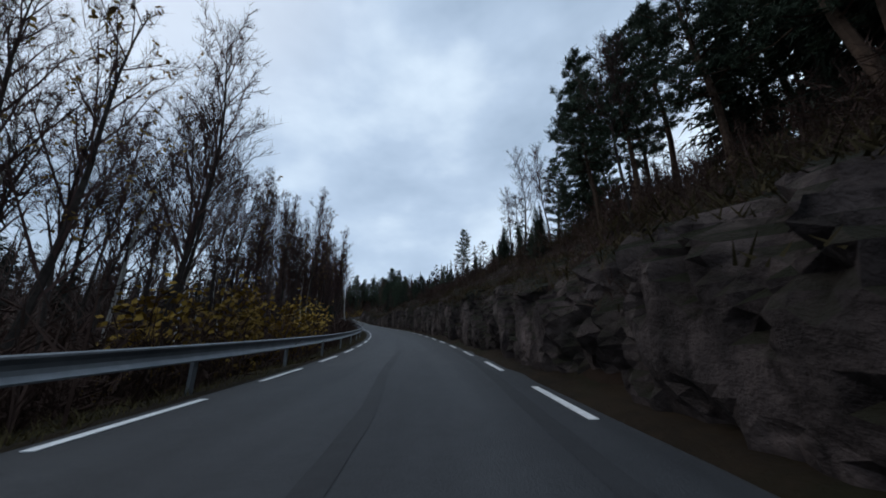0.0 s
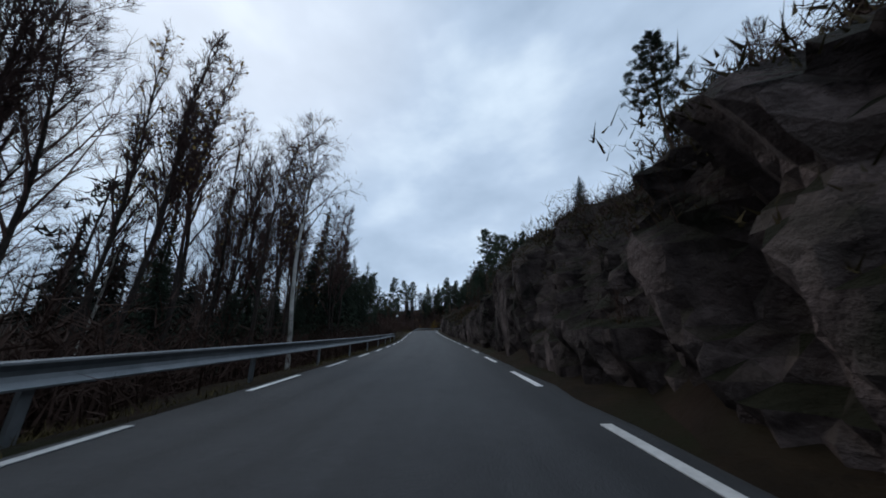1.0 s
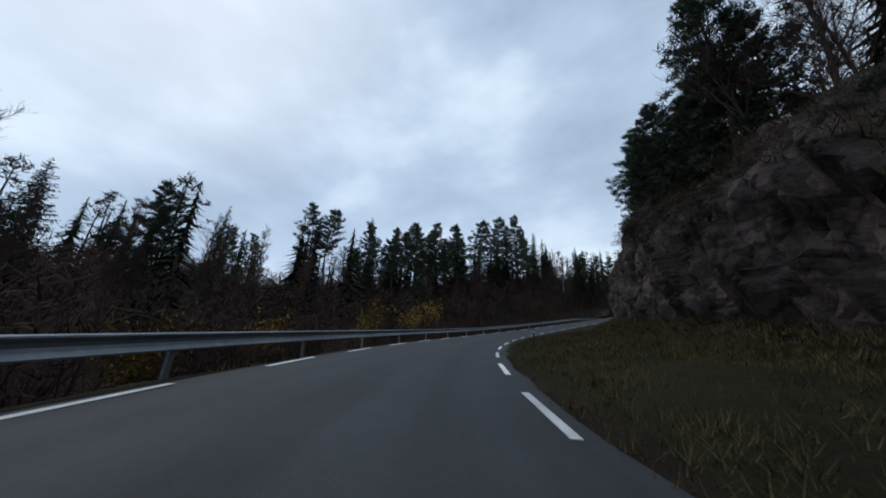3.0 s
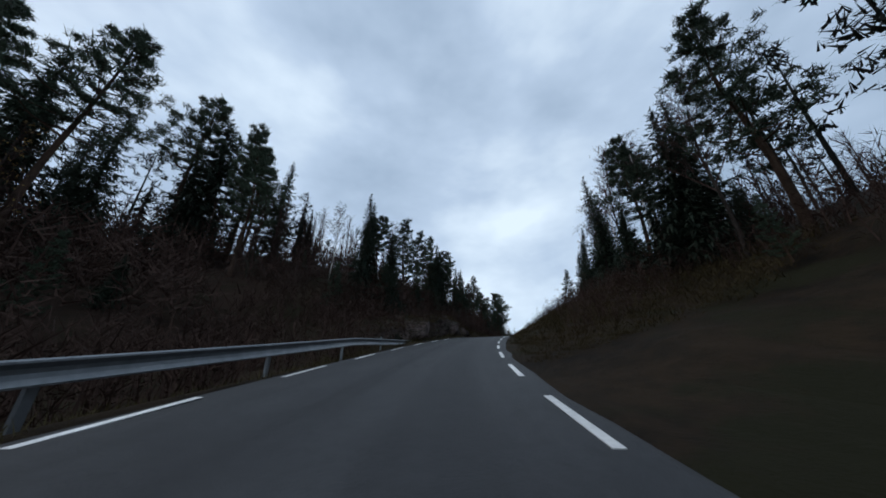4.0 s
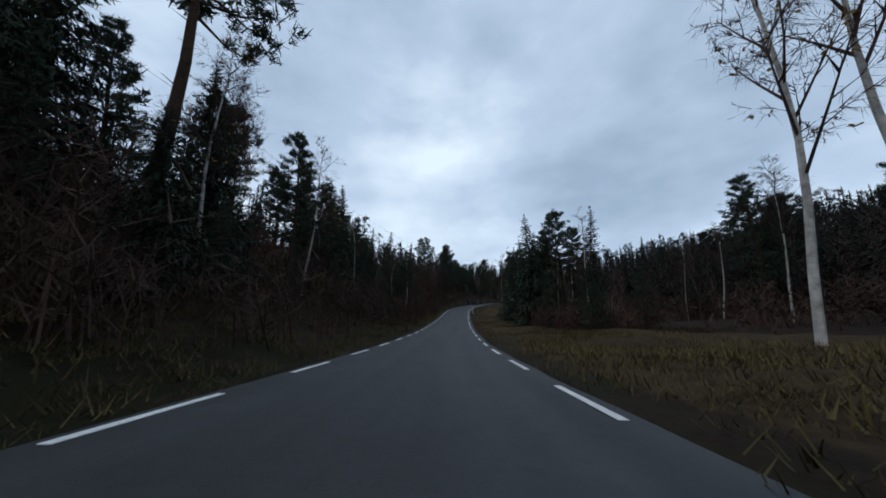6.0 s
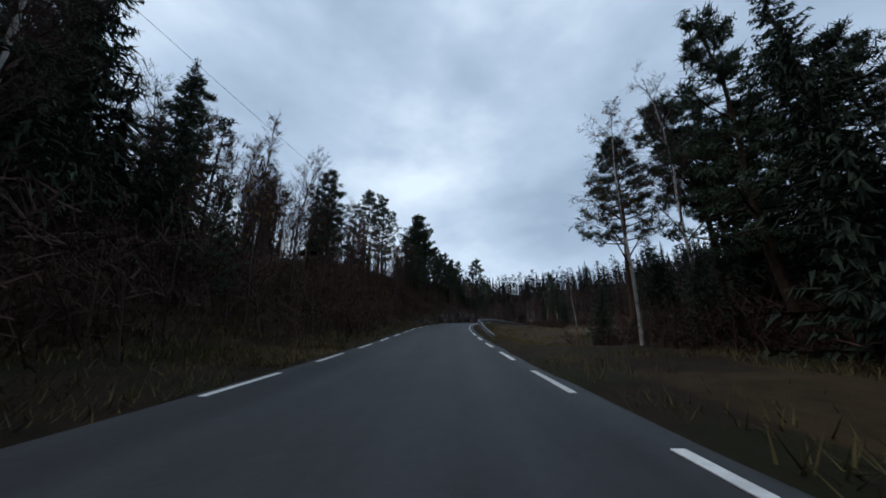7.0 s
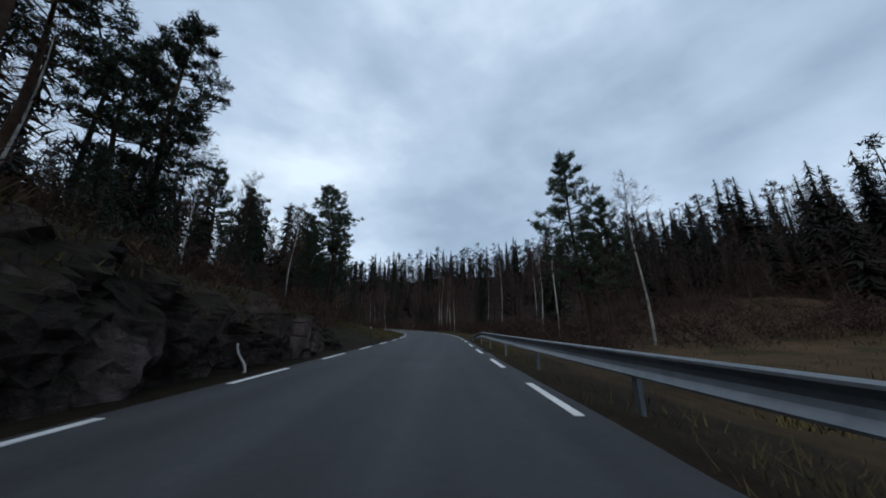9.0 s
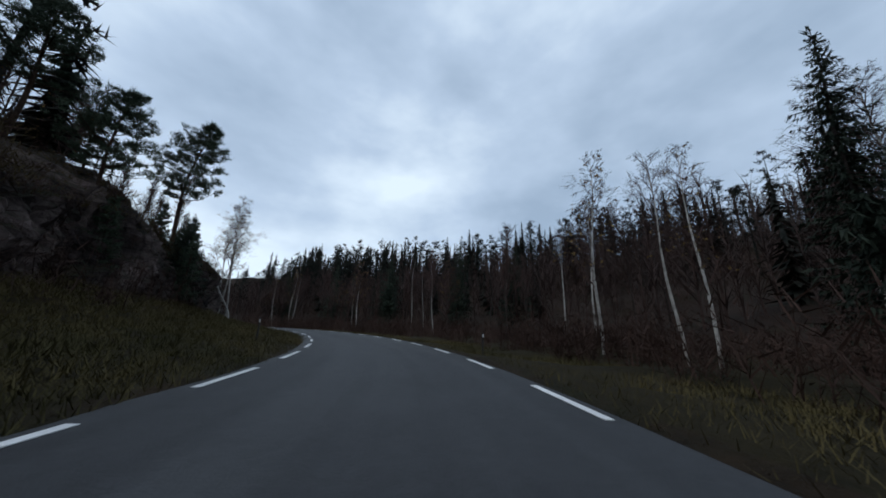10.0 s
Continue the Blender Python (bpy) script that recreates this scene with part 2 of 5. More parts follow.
TYRE = material("tyre_rubber_mark", (0.014, 0.0145, 0.016), (0.026, 0.027, 0.030), 7.0, 0.75, 0.2, bump_scale=45.0, random_amount=0, spec=0.32)
HEATH = material("heath", (0.019, 0.015, 0.006), (0.066, 0.047, 0.021), 0.7, 0.95, 0, random_amount=0)
BUSH_LEAF = material("yellow_bush_leaves", (0.12, 0.07, 0.012), (0.3, 0.19, 0.035), 2.0, 0.8, 0)
STRAW = material("straw_grass", (0.024, 0.015, 0.007), (0.08, 0.05, 0.025), 0.7, 0.95, 0.8, bump_scale=9.0, spots=((0.022, 0.02, 0.008), 0.22, 0.55), random_amount=0)
FAR_WOOD = material("far_wood", (0.007, 0.009, 0.0075), (0.02, 0.022, 0.017), 0.25, 0.9, 0, random_amount=0)
FAR_BARE = material("far_bare_wood", (0.032, 0.021, 0.018), (0.078, 0.052, 0.045), 0.3, 0.9, 0, random_amount=0)


def patchwork(m):
    """Straw and turf over the soil, where the mesh's cover says so, with a ragged border."""
    n, l = m.node_tree.nodes, m.node_tree.links
    p = n["Principled BSDF"]
    colour = p.inputs["Base Color"].links[0].from_socket
    fac = [x for x in n if x.type == "VALTORGB"][0].inputs["Fac"].links[0].from_socket
    cover, split, rough = n.new("ShaderNodeVertexColor"), n.new("ShaderNodeSeparateColor"), n.new("ShaderNodeTexNoise")
    geo = n.new("ShaderNodeNewGeometry")
    cover.layer_name = "cover"
    l.new(cover.outputs["Color"], split.inputs[0])
    rough.inputs["Scale"].default_value, rough.inputs["Detail"].default_value = 0.9, 6.0
    l.new(geo.outputs["Position"], rough.inputs["Vector"])
    for channel, dark, light in (("Red", (0.017, 0.0115, 0.0055), (0.060, 0.038, 0.018)), ("Green", (0.0085, 0.0070, 0.003), (0.028, 0.0215, 0.0082))):
        add, edge, tint, mx = n.new("ShaderNodeMath"), n.new("ShaderNodeMapRange"), n.new("ShaderNodeValToRGB"), n.new("ShaderNodeMixRGB")
        add.operation = "ADD"
        l.new(split.outputs[channel], add.inputs[0])
        l.new(rough.outputs["Fac"], add.inputs[1])
        edge.inputs["From Min"].default_value, edge.inputs["From Max"].default_value = 0.88, 1.12
        l.new(add.outputs[0], edge.inputs["Value"])
        tint.color_ramp.elements[0].position, tint.color_ramp.elements[0].color = 0.36, (*dark, 1)
        tint.color_ramp.elements[1].position, tint.color_ramp.elements[1].color = 0.72, (*light, 1)
        l.new(fac, tint.inputs["Fac"])
        l.new(edge.outputs[0], mx.inputs["Fac"])
        l.new(colour, mx.inputs["Color1"])
        l.new(tint.outputs["Color"], mx.inputs["Color2"])
        colour = mx.outputs["Color"]
    l.new(colour, p.inputs["Base Color"])


patchwork(VERGE)
WHITE = material("white_plastic", (0.6, 0.6, 0.6), (0.75, 0.75, 0.74), 20.0, 0.5, 0)
ROOF = material("sheet_roof", (0.16, 0.2, 0.18), (0.26, 0.31, 0.28), 3.0, 0.6, 0.1)
BLACK = material("black_paint", (0.02, 0.02, 0.02), (0.04, 0.04, 0.04), 20.0, 0.5, 0)


# ---- mesh helpers ----
class Shape:
    """Collects vertices and faces of one mesh."""

    def __init__(self):
        self.v, self.f = [], []

    def tube(self, pts, radii, sides=5):
        base = len(self.v)
        for i, (p, r) in enumerate(zip(pts, radii)):
            d = (Vector(pts[min(i + 1, len(pts) - 1)]) - Vector(pts[max(i - 1, 0)])).normalized()
            a = d.orthogonal().normalized()
            b = d.cross(a)
            for k in range(sides):
                w = 2 * math.pi * k / sides
                self.v.append(tuple(Vector(p) + (a * math.cos(w) + b * math.sin(w)) * r))
        for i in range(len(pts) - 1):
            for k in range(sides):
                j = base + i * sides
                self.f.append((j + k, j + (k + 1) % sides, j + sides + (k + 1) % sides, j + sides + k))
        self.f.append(tuple(range(base + (len(pts) - 1) * sides, base + len(pts) * sides)))

    def blade(self, a, b, width, side):
        """A slim pointed blade from a to b."""
        w = Vector(side) * width
        n = len(self.v)
        m_ = Vector(a).lerp(Vector(b), 0.45)
        self.v += [tuple(a), tuple(m_ + w), tuple(b), tuple(m_ - w)]
        self.f.append((n, n + 1, n + 2, n + 3))

    def spike(self, a, b, width, side):
        """A single needle, twig or blade of grass, pointed at b."""
        w = Vector(side) * width
        n = len(self.v)
        self.v += [tuple(Vector(a) + w), tuple(Vector(a) - w), tuple(b)]
        self.f.append((n, n + 1, n + 2))

    def twig(self, a, b, r):
        n = len(self.v)
        a, b = Vector(a), Vector(b)
        d = (b - a).normalized()
        u = d.orthogonal().normalized()
        w = d.cross(u)
        for k in range(3):
            c = u * math.cos(k * 2.094) + w * math.sin(k * 2.094)
            self.v.append(tuple(a + c * r))
        self.v.append(tuple(b))
        self.f += [(n, n + 1, n + 3), (n + 1, n + 2, n + 3), (n + 2, n, n + 3)]

    def box(self, cx, cy, cz, sx, sy, sz):
        n = len(self.v)
        for z in (-1, 1):
            for x, y in ((-1, -1), (1, -1), (1, 1), (-1, 1)):
                self.v.append((cx + x * sx / 2, cy + y * sy / 2, cz + z * sz / 2))
        for q in ((0, 3, 2, 1), (4, 5, 6, 7), (0, 1, 5, 4), (1, 2, 6, 5), (2, 3, 7, 6), (3, 0, 4, 7)):
            self.f.append(tuple(n + i for i in q))

    def mesh(self, name, mat, smooth=False):
        me = bpy.data.meshes.new(name)
        me.from_pydata(self.v, [], self.f)
        me.materials.append(mat)
        if smooth:
            me.polygons.foreach_set("use_smooth", [True] * len(me.polygons))
        me.update()
        return me


def part(name, shape, mat, parent, label="", smooth=False):
    me = shape.mesh(name, mat, smooth) if isinstance(shape, Shape) else shape
    ob = new(name, me)
    ob.parent = parent
    return tagged(ob, label)


def thing(name, label, category, group="", kind=""):
    return tagged(new(name), label, category, group, kind)


# ---- the lie of the land ----
OUT = SC * np.array((0.6, 2.5, 5.0, 9.0, 16.0, 35.0, 55.0, 90.0))     # metres out from the paved edge
LEFT_LAND = (
    (-40, -0.1, -0.5, -1, -1.3, -1.5, 0, 2, 5), (70, -0.1, -0.5, -1, -1.4, -1.6, -1, 1, 3),
    (82, 0, 0.9, 1.7, 1.9, 1.2, 0, -0.4, -1), (98, -0.1, 0.3, 0.6, 0.4, -0.3, 1, 2.2, 4),
    (112, -0.1, -0.6, -1.4, -2, -1.5, 2.5, 5, 9), (158, -0.1, -0.5, -0.8, -0.6, 1.5, 6.5, 9.2, 14),
    (174, 0.1, 1.6, 3.8, 6.2, 10, 15, 17, 21), (200, 0, 1.4, 3.6, 6.2, 9.8, 14.5, 16.5, 20),
    (235, 0, 0.8, 2.3, 4.3, 7.2, 11.5, 13.5, 17), (262, 0, 0.3, 1.2, 2.8, 6, 10.5, 12.5, 16))
LEFT_LAND_2 = (
    (285, 0, 0.6, 2.4, 4.6, 8, 12, 13.4, 16), (300, 0, 1.2, 4.0, 6.4, 8.8, 12, 13.1, 15),
    (318, 0, 1.2, 3.6, 5.4, 7.6, 10.5, 11.4, 13), (332, 0, 0.8, 2.4, 3.8, 6.5, 9, 9.7, 11), (345, 0, 0.6, 1.5, 2.5, 4, 7, 7.7, 9),
    (362, 0, 0.3, 0.7, 1.4, 3, 6, 6.7, 8), (376, 0, 0.3, 0.7, 2, 8.5, 12, 13, 15), (396, 0, 0.3, 0.9, 3.5, 7, 11, 12, 14), (412, 0, 0.3, 0.8, 2.2, 4.5, 9, 10, 12), (520, 0, 0.2, 0.5, 1, 1.8, 4, 5.4, 8))
RIGHT_LAND = (
    (-40, 0.1, 1.5, 4, 6.5, 9, 13, 14.8, 18), (-2, 0.1, 1, 3.8, 6, 9, 13, 14.8, 18), (18, 0.1, 1.4, 5.8, 7.2, 9.5, 13, 14.4, 17),
    (46, 0.1, 1.4, 5.5, 7, 9, 12.5, 13.9, 16.5), (60, 0.1, 0.9, 3.2, 4.8, 7.5, 11.5, 13.1, 16), (70, 0.1, 0.9, 3.2, 4.8, 7.5, 11.5, 13.1, 16), (82, 0.1, 1.2, 4, 5.6, 7.5, 11, 12.4, 15), (95, 0, 0.2, 0.4, 1.2, 4, 8, 10.2, 14),
    (112, 0, 0.2, 0.4, 0.8, 3, 9, 10.8, 14), (122, 0, 0.2, 0.6, 2.5, 8.8, 12, 13.4, 16), (140, 0, 0.2, 0.6, 2.5, 8.8, 12, 13.4, 16))
RIGHT_LAND_2 = (
    (150, 0, 0.3, 0.8, 2.5, 7, 10, 11.4, 14), (165, 0.1, 1, 2.2, 4, 6, 9, 10.1, 12), (186, 0.1, 0.9, 1.8, 2.8, 4, 6, 6.7, 8),
    (202, 0, 0.3, 0.5, 0.8, 1.2, 2, 2.7, 4), (262, 0, 0, 0.1, 0.2, 0.5, 1, 1.7, 3), (276, -0.1, -0.5, -1, -1.2, -1.3, -1, -0.4, 14),
    (350, -0.1, -0.5, -1, -1.2, -1.3, -0.6, 0.2, 18), (364, 0, -0.1, -0.2, -0.2, 0.4, 4, 10, 26), (520, 0, -0.1, -0.2, 0, 0.8, 5, 11, 26))


def rise(s, e, right):
    """Height over the road of the land e metres out from its edge."""
    table = np.array((RIGHT_LAND + RIGHT_LAND_2) if right else (LEFT_LAND + LEFT_LAND_2))
    s, e = np.broadcast_arrays(np.asarray(s, float), np.asarray(e, float))
    i = np.clip(np.searchsorted(table[:, 0], s) - 1, 0, len(table) - 2)
    u = np.clip((s - table[i, 0]) / (table[i + 1, 0] - table[i, 0]), 0, 1)
    u = u * u * (3 - 2 * u)
    knots = np.r_[0.0, OUT]
    k = np.clip(np.searchsorted(knots, e) - 1, 0, len(knots) - 2)
    w = np.clip((e - knots[k]) / (knots[k + 1] - knots[k]), 0, 1)
    full = np.concatenate([np.zeros((len(table), 1)), table[:, 1:]], 1)
    lo = full[i, k] * (1 - w) + full[i, k + 1] * w
    hi = full[i + 1, k] * (1 - w) + full[i + 1, k + 1] * w
    return (lo * (1 - u) + hi * u) * SC


def land(x, y):
    """Height of the land at x, y (arrays), and the distance out from the paved edge."""
    x, y = np.atleast_1d(np.asarray(x, float)), np.atleast_1d(np.asarray(y, float))
    pick = slice(None, None, 4)
    px, py, pz, pa, ps = m_x[pick], m_y[pick], r_z[pick], r_yaw[pick], s_mid[pick]
    z, out, near_s, side = (np.zeros(len(x)) for _ in range(4))
    for a in range(0, len(x), 4000):
        dx, dy = x[a:a + 4000, None] - px, y[a:a + 4000, None] - py
        dist = np.hypot(dx, dy)
        near = dist.min(1, keepdims=True)
        w = np.exp(-(dist - near) / (0.05 * near + 0.25))
        across = dx * np.cos(pa) + dy * np.sin(pa)
        e = np.maximum(dist - HALF, 0)
        h = np.where(across > 0, rise(ps, e, True), rise(ps, e, False)) + pz
        z[a:a + 4000] = (h * w).sum(1) / w.sum(1)
        out[a:a + 4000] = near[:, 0] - HALF
        k = dist.argmin(1)
        near_s[a:a + 4000], side[a:a + 4000] = ps[k], across[np.arange(len(k)), k]
    far = np.clip((out - 90) / 250, 0, 1)
    z += far * (10 + 9 * np.sin(x * 0.011 + 1) * np.cos(y * 0.013) + 6 * np.sin(x * 0.023 + y * 0.017))
    return z, out, near_s, side


def spot(s, e, right):
    """A place on the land e units out from the paved edge."""
    x, y, _, _ = on_road(s, (HALF + e * SC) * (1 if right else -1))
    return float(x), float(y), float(land(x, y)[0][0])


def wobble(x, y, z, size, amount):
    return noise.noise(Vector((x, y, z)) / size) * amount


# ---- ground ----
def axis(lo, hi, step):
    inner = np.arange(lo, hi + step, step)
    grow = np.cumsum(step * 1.28 ** np.arange(1, 22))
    return np.r_[inner[0] - grow[::-1], inner, inner[-1] + grow]


gx, gy = axis(m_x.min() - 95, m_x.max() + 95, 2.6), axis(m_y.min() - 95, m_y.max() + 95, 2.6)
GX, GY = np.meshgrid(gx, gy, indexing="ij")
gz, gout, gs, gside = land(GX.ravel(), GY.ravel())
bumps = np.array([wobble(x, y, 0, 5.0, 0.35) + wobble(x, y, 3, 17.0, 0.9) for x, y in zip(GX.ravel(), GY.ravel())])
flat = (gside > 0) & (gs > 268) & (gs < 360) & (gout < 54 * SC)
gz = gz + bumps * np.clip((gout - 12 * SC) / 10, 0, 1) * np.where(flat, 0.0, 1.0) - 0.35 * flat - 0.55 * np.clip((14.5 * SC - gout) / 2.0, 0, 1)
ny = len(gy)
quads = [(i * ny + j, (i + 1) * ny + j, (i + 1) * ny + j + 1, i * ny + j + 1) for i in range(len(gx) - 1) for j in range(ny - 1)]
sheet = Shape()
sheet.v, sheet.f = list(zip(GX.ravel().tolist(), GY.ravel().tolist(), gz.tolist())), quads
ground = new("ground", sheet.mesh("ground", GROUND, True))
tagged(ground, "brown and mossy forest floor with dead leaves", "ground", kind="structure")

# fine strips of verge along both edges of the road
OUTS = SC * np.array((-0.25, 0.0, 0.25, 0.55, 0.9, 1.4, 2.0, 2.7, 3.5, 4.4, 5.5, 6.8, 8.4, 10.2, 12.4, 15.0))


def ramp(v, lo, hi):
    return float(min(max((v - lo) / (hi - lo), 0), 1))


def span(s, lo, hi):
    return ramp(s, lo - 4, lo + 4) * ramp(-s, -hi - 4, -hi + 4)


def verge(right):
    sh = Shape()
    ss = np.arange(-BACK + 1, s_mid[-1] - 1, 0.9)
    for s in ss:
        for e in OUTS:
            x, y, z, _ = on_road(s, (HALF + e) * (1 if right else -1))
            h = float(rise(s, max(e, 0), right))
            foot = under_rock(s, e, right)
            if foot is not None:
                h = min(h, float(rise(s, min(e, foot), right)) * 0.6)
            if e > 0.2:
                k = min(e / 3, 1)
                h += wobble(x, y, 7, 0.7, 0.10) * k + wobble(x, y, 9, 2.6, 0.35) * k
            h += (-0.06 if e < 0.2 else -0.02) - (0.7 if e > 14 * SC else 0)
            sh.v.append((float(x), float(y), float(z) + h))
    n = len(OUTS)
    for i in range(len(ss) - 1):
        for j in range(n - 1):
            q = (i * n + j, i * n + j + 1, (i + 1) * n + j + 1, (i + 1) * n + j)
            sh.f.append(q if not right else q[::-1])
    me = sh.mesh("verge", VERGE, True)
    cover = me.color_attributes.new("cover", "FLOAT_COLOR", "POINT")
    for i, s0 in enumerate(ss):
        for j, e in enumerate(OUTS):
            s, e = s0 + wobble(i, j, 0, 3.0, 3.0), e / SC
            if right:
                straw = max(span(s, 184, 262) * ramp(e, 0.6, 1.4), span(s, 268, 359) * ramp(e, 2.0, 3.2))
                turf = max(span(s, 91, 123), span(s, 356, 425)) * ramp(e, 0.1, 0.5)
            else:
                straw, turf = 0.0, span(s, 343, 425) * ramp(e, 0.1, 0.5)
            cover.data[i * n + j].color = (straw, turf, 0, 1)
    ob = new("verge_right" if right else "verge_left", me)
    return tagged(ob, "rough verge of brown grass and soil along the road", "verge", kind="structure")


# rock faces: which side, from and to, the foot's way out, how far it leans back
ROCKS = ((True, -22, 92, ((0, 0.95),), 2.0), (True, 110, 153, ((0, 7.2),), 2.2), (False, 162, 186, ((0, 1.5),), 1.6), (False, 282, 343, ((0, 0.9),), 1.9),
         (False, 366, 414, ((366, 9.5), (378, 8.2), (390, 5.8), (400, 4.6), (414, 4.4)), 2.0))


def under_rock(s, e, right):
    """Whether the verge at s and e lies before or under a rock face."""
    for side, s0, s1, foot, back in ROCKS:
        if side == right and s0 + 1.5 < s < s1 - 1.5:
            if e < (float(np.interp(s, *zip(*foot))) + back + 1.6) * SC:
                return float(np.interp(s, *zip(*foot))) * SC
    return None


verge(False), verge(True)

# the open marsh beyond the rail
marsh = Shape()
ms, mo = np.arange(270, 360.1, 2.5), SC * np.r_[11.0, np.arange(13.5, 53.0, 2.6)]
for s in ms:
    for e in mo:
        x, y, _, _ = on_road(s, HALF + e)
        h = float(land(x, y)[0][0]) + wobble(x, y, 2, 3.5, 0.22) + wobble(x, y, 4, 11.0, 0.35)
        marsh.v.append((float(x), float(y), h - (0.5 if e in (mo[0], mo[-1]) else 0.0)))
k = len(mo)
marsh.f = [(i * k + j, (i + 1) * k + j, (i + 1) * k + j + 1, i * k + j + 1) for i in range(len(ms) - 1) for j in range(k - 1)]
tagged(new("marsh", marsh.mesh("marsh", STRAW, True)), "open marsh of withered straw-brown grass", "marsh", kind="structure")

# ---- road ----
sh = Shape()
uvs = []
ss = np.arange(-BACK + 1, s_mid[-1] - 1, 1.0)
ACROSS = (-1.0, -0.94, -0.6, -0.2, 0.2, 0.6, 0.94, 1.0)
for s in ss:
    for k, a in enumerate(ACROSS):
        d = a * HALF
        if abs(a) == 1.0:
            d += wobble(s, a * 9, 0, 1.3, 0.16)
        x, y, z, _ = on_road(s, d)
        sh.v.append((float(x), float(y), float(z) + (-0.05 if abs(a) == 1.0 else 0.0)))
        uvs.append((d, s))
n = len(ACROSS)
for i in range(len(ss) - 1):
    for j in range(n - 1):
        sh.f.append((i * n + j, i * n + j + 1, (i + 1) * n + j + 1, (i + 1) * n + j))
road_mesh = sh.mesh("road", ASPHALT, True)
layer = road_mesh.uv_layers.new(name="along")
for lp in road_mesh.loops:
    layer.data[lp.index].uv = uvs[lp.vertex_index]
road = tagged(new("road", road_mesh), "narrow grey asphalt road with worn wheel tracks", "road", kind="structure")

# dashed white edge lines, each dash a thin slab of paint
dash = Shape()
DASH = 1.55
dash.box(0, 0, 0, 0.095, DASH * GROW, 0.008)
dash_mesh = dash.mesh("edge_line_dash", LINE)
NEAR_R = [2.8, 21.9, 41.6, 58.3, 78.6, 95.3, 114.8, 169.5, 188.5, 204.9, 260.3, 278.1, 296.8, 312.7, 332.0, 351.2, 369.2]
NEAR_L = [2.3, 22.6, 41.8, 59.6, 78.6, 114.4, 169.6, 188.4, 204.0, 260.2, 277.9, 295.9, 314.8, 333.5, 349.7, 370.5]
for off, starts in ((WIDTH / 2, NEAR_R), (-WIDTH / 2, NEAR_L)):
    places = list(np.arange(starts[0], -BACK + 2, -PERIOD))[:0:-1]
    for a, b in zip(starts, starts[1:]):
        k = max(1, round((b - a) / PERIOD))
        places += list(a + (b - a) * np.arange(k) / k)
    places += list(np.arange(starts[-1], s_mid[-1] - 4, PERIOD))
    for s in places:
        s += DASH / 2
        x, y, z, a = on_road(s, off)
        g = math.degrees(math.atan(float(np.interp(s + 1, s_mid, r_z) - np.interp(s - 1, s_mid, r_z)) / 2))
        ob = new("edge_line_dash", dash_mesh)
        ob.parent = road
        ob.matrix_basis = pose(float(x), float(y), float(z) + 0.008, g, 0, math.degrees(float(a)))


# dark tyre marks left by hard braking
def tyre_mark(points):
    sh = Shape()
    ps, pd = zip(*points)
    ss = np.arange(ps[0], ps[-1], 0.4)
    for i, s in enumerate(ss):
        d = float(np.interp(s, ps, pd)) * SC
        w = 0.095 * min(1, 0.3 + i * 0.15, 0.3 + (len(ss) - i) * 0.08) + wobble(s, d, 0, 0.8, 0.02)
        for side in (-1, 1):
            x, y, z, _ = on_road(s, d + side * w)
            sh.v.append((float(x), float(y), float(z) + 0.004))
    sh.f = [(2 * i, 2 * i + 1, 2 * i + 3, 2 * i + 2) for i in range(len(ss) - 1)]
    part("tyre_mark", sh, TYRE, road, "dark rubber tyre mark")


tyre_mark(((-3, 0.15), (3.2, 0.0), (6, -0.28), (9, -0.3), (12, -0.2)))
tyre_mark(((-3, 1.85), (3.2, 2.0), (6, 2.15), (9, 2.25), (13, 2.3)))


# ---- rock faces ----
LEDGES, TOPS = [], []
ledge = random.Random(5)


# breadth, height and depth of the rock's blocks: low faces, tall faces
BLOCKS = (((1.5, 4.6, 0.5), (0.7, 1.7, 0.36), (0.38, 0.75, 0.2), (0.22, 0.3, 0.1)), ((2.8, 5.0, 0.5), (1.2, 1.9, 0.34), (0.6, 0.8, 0.2), (0.3, 0.36, 0.1)))


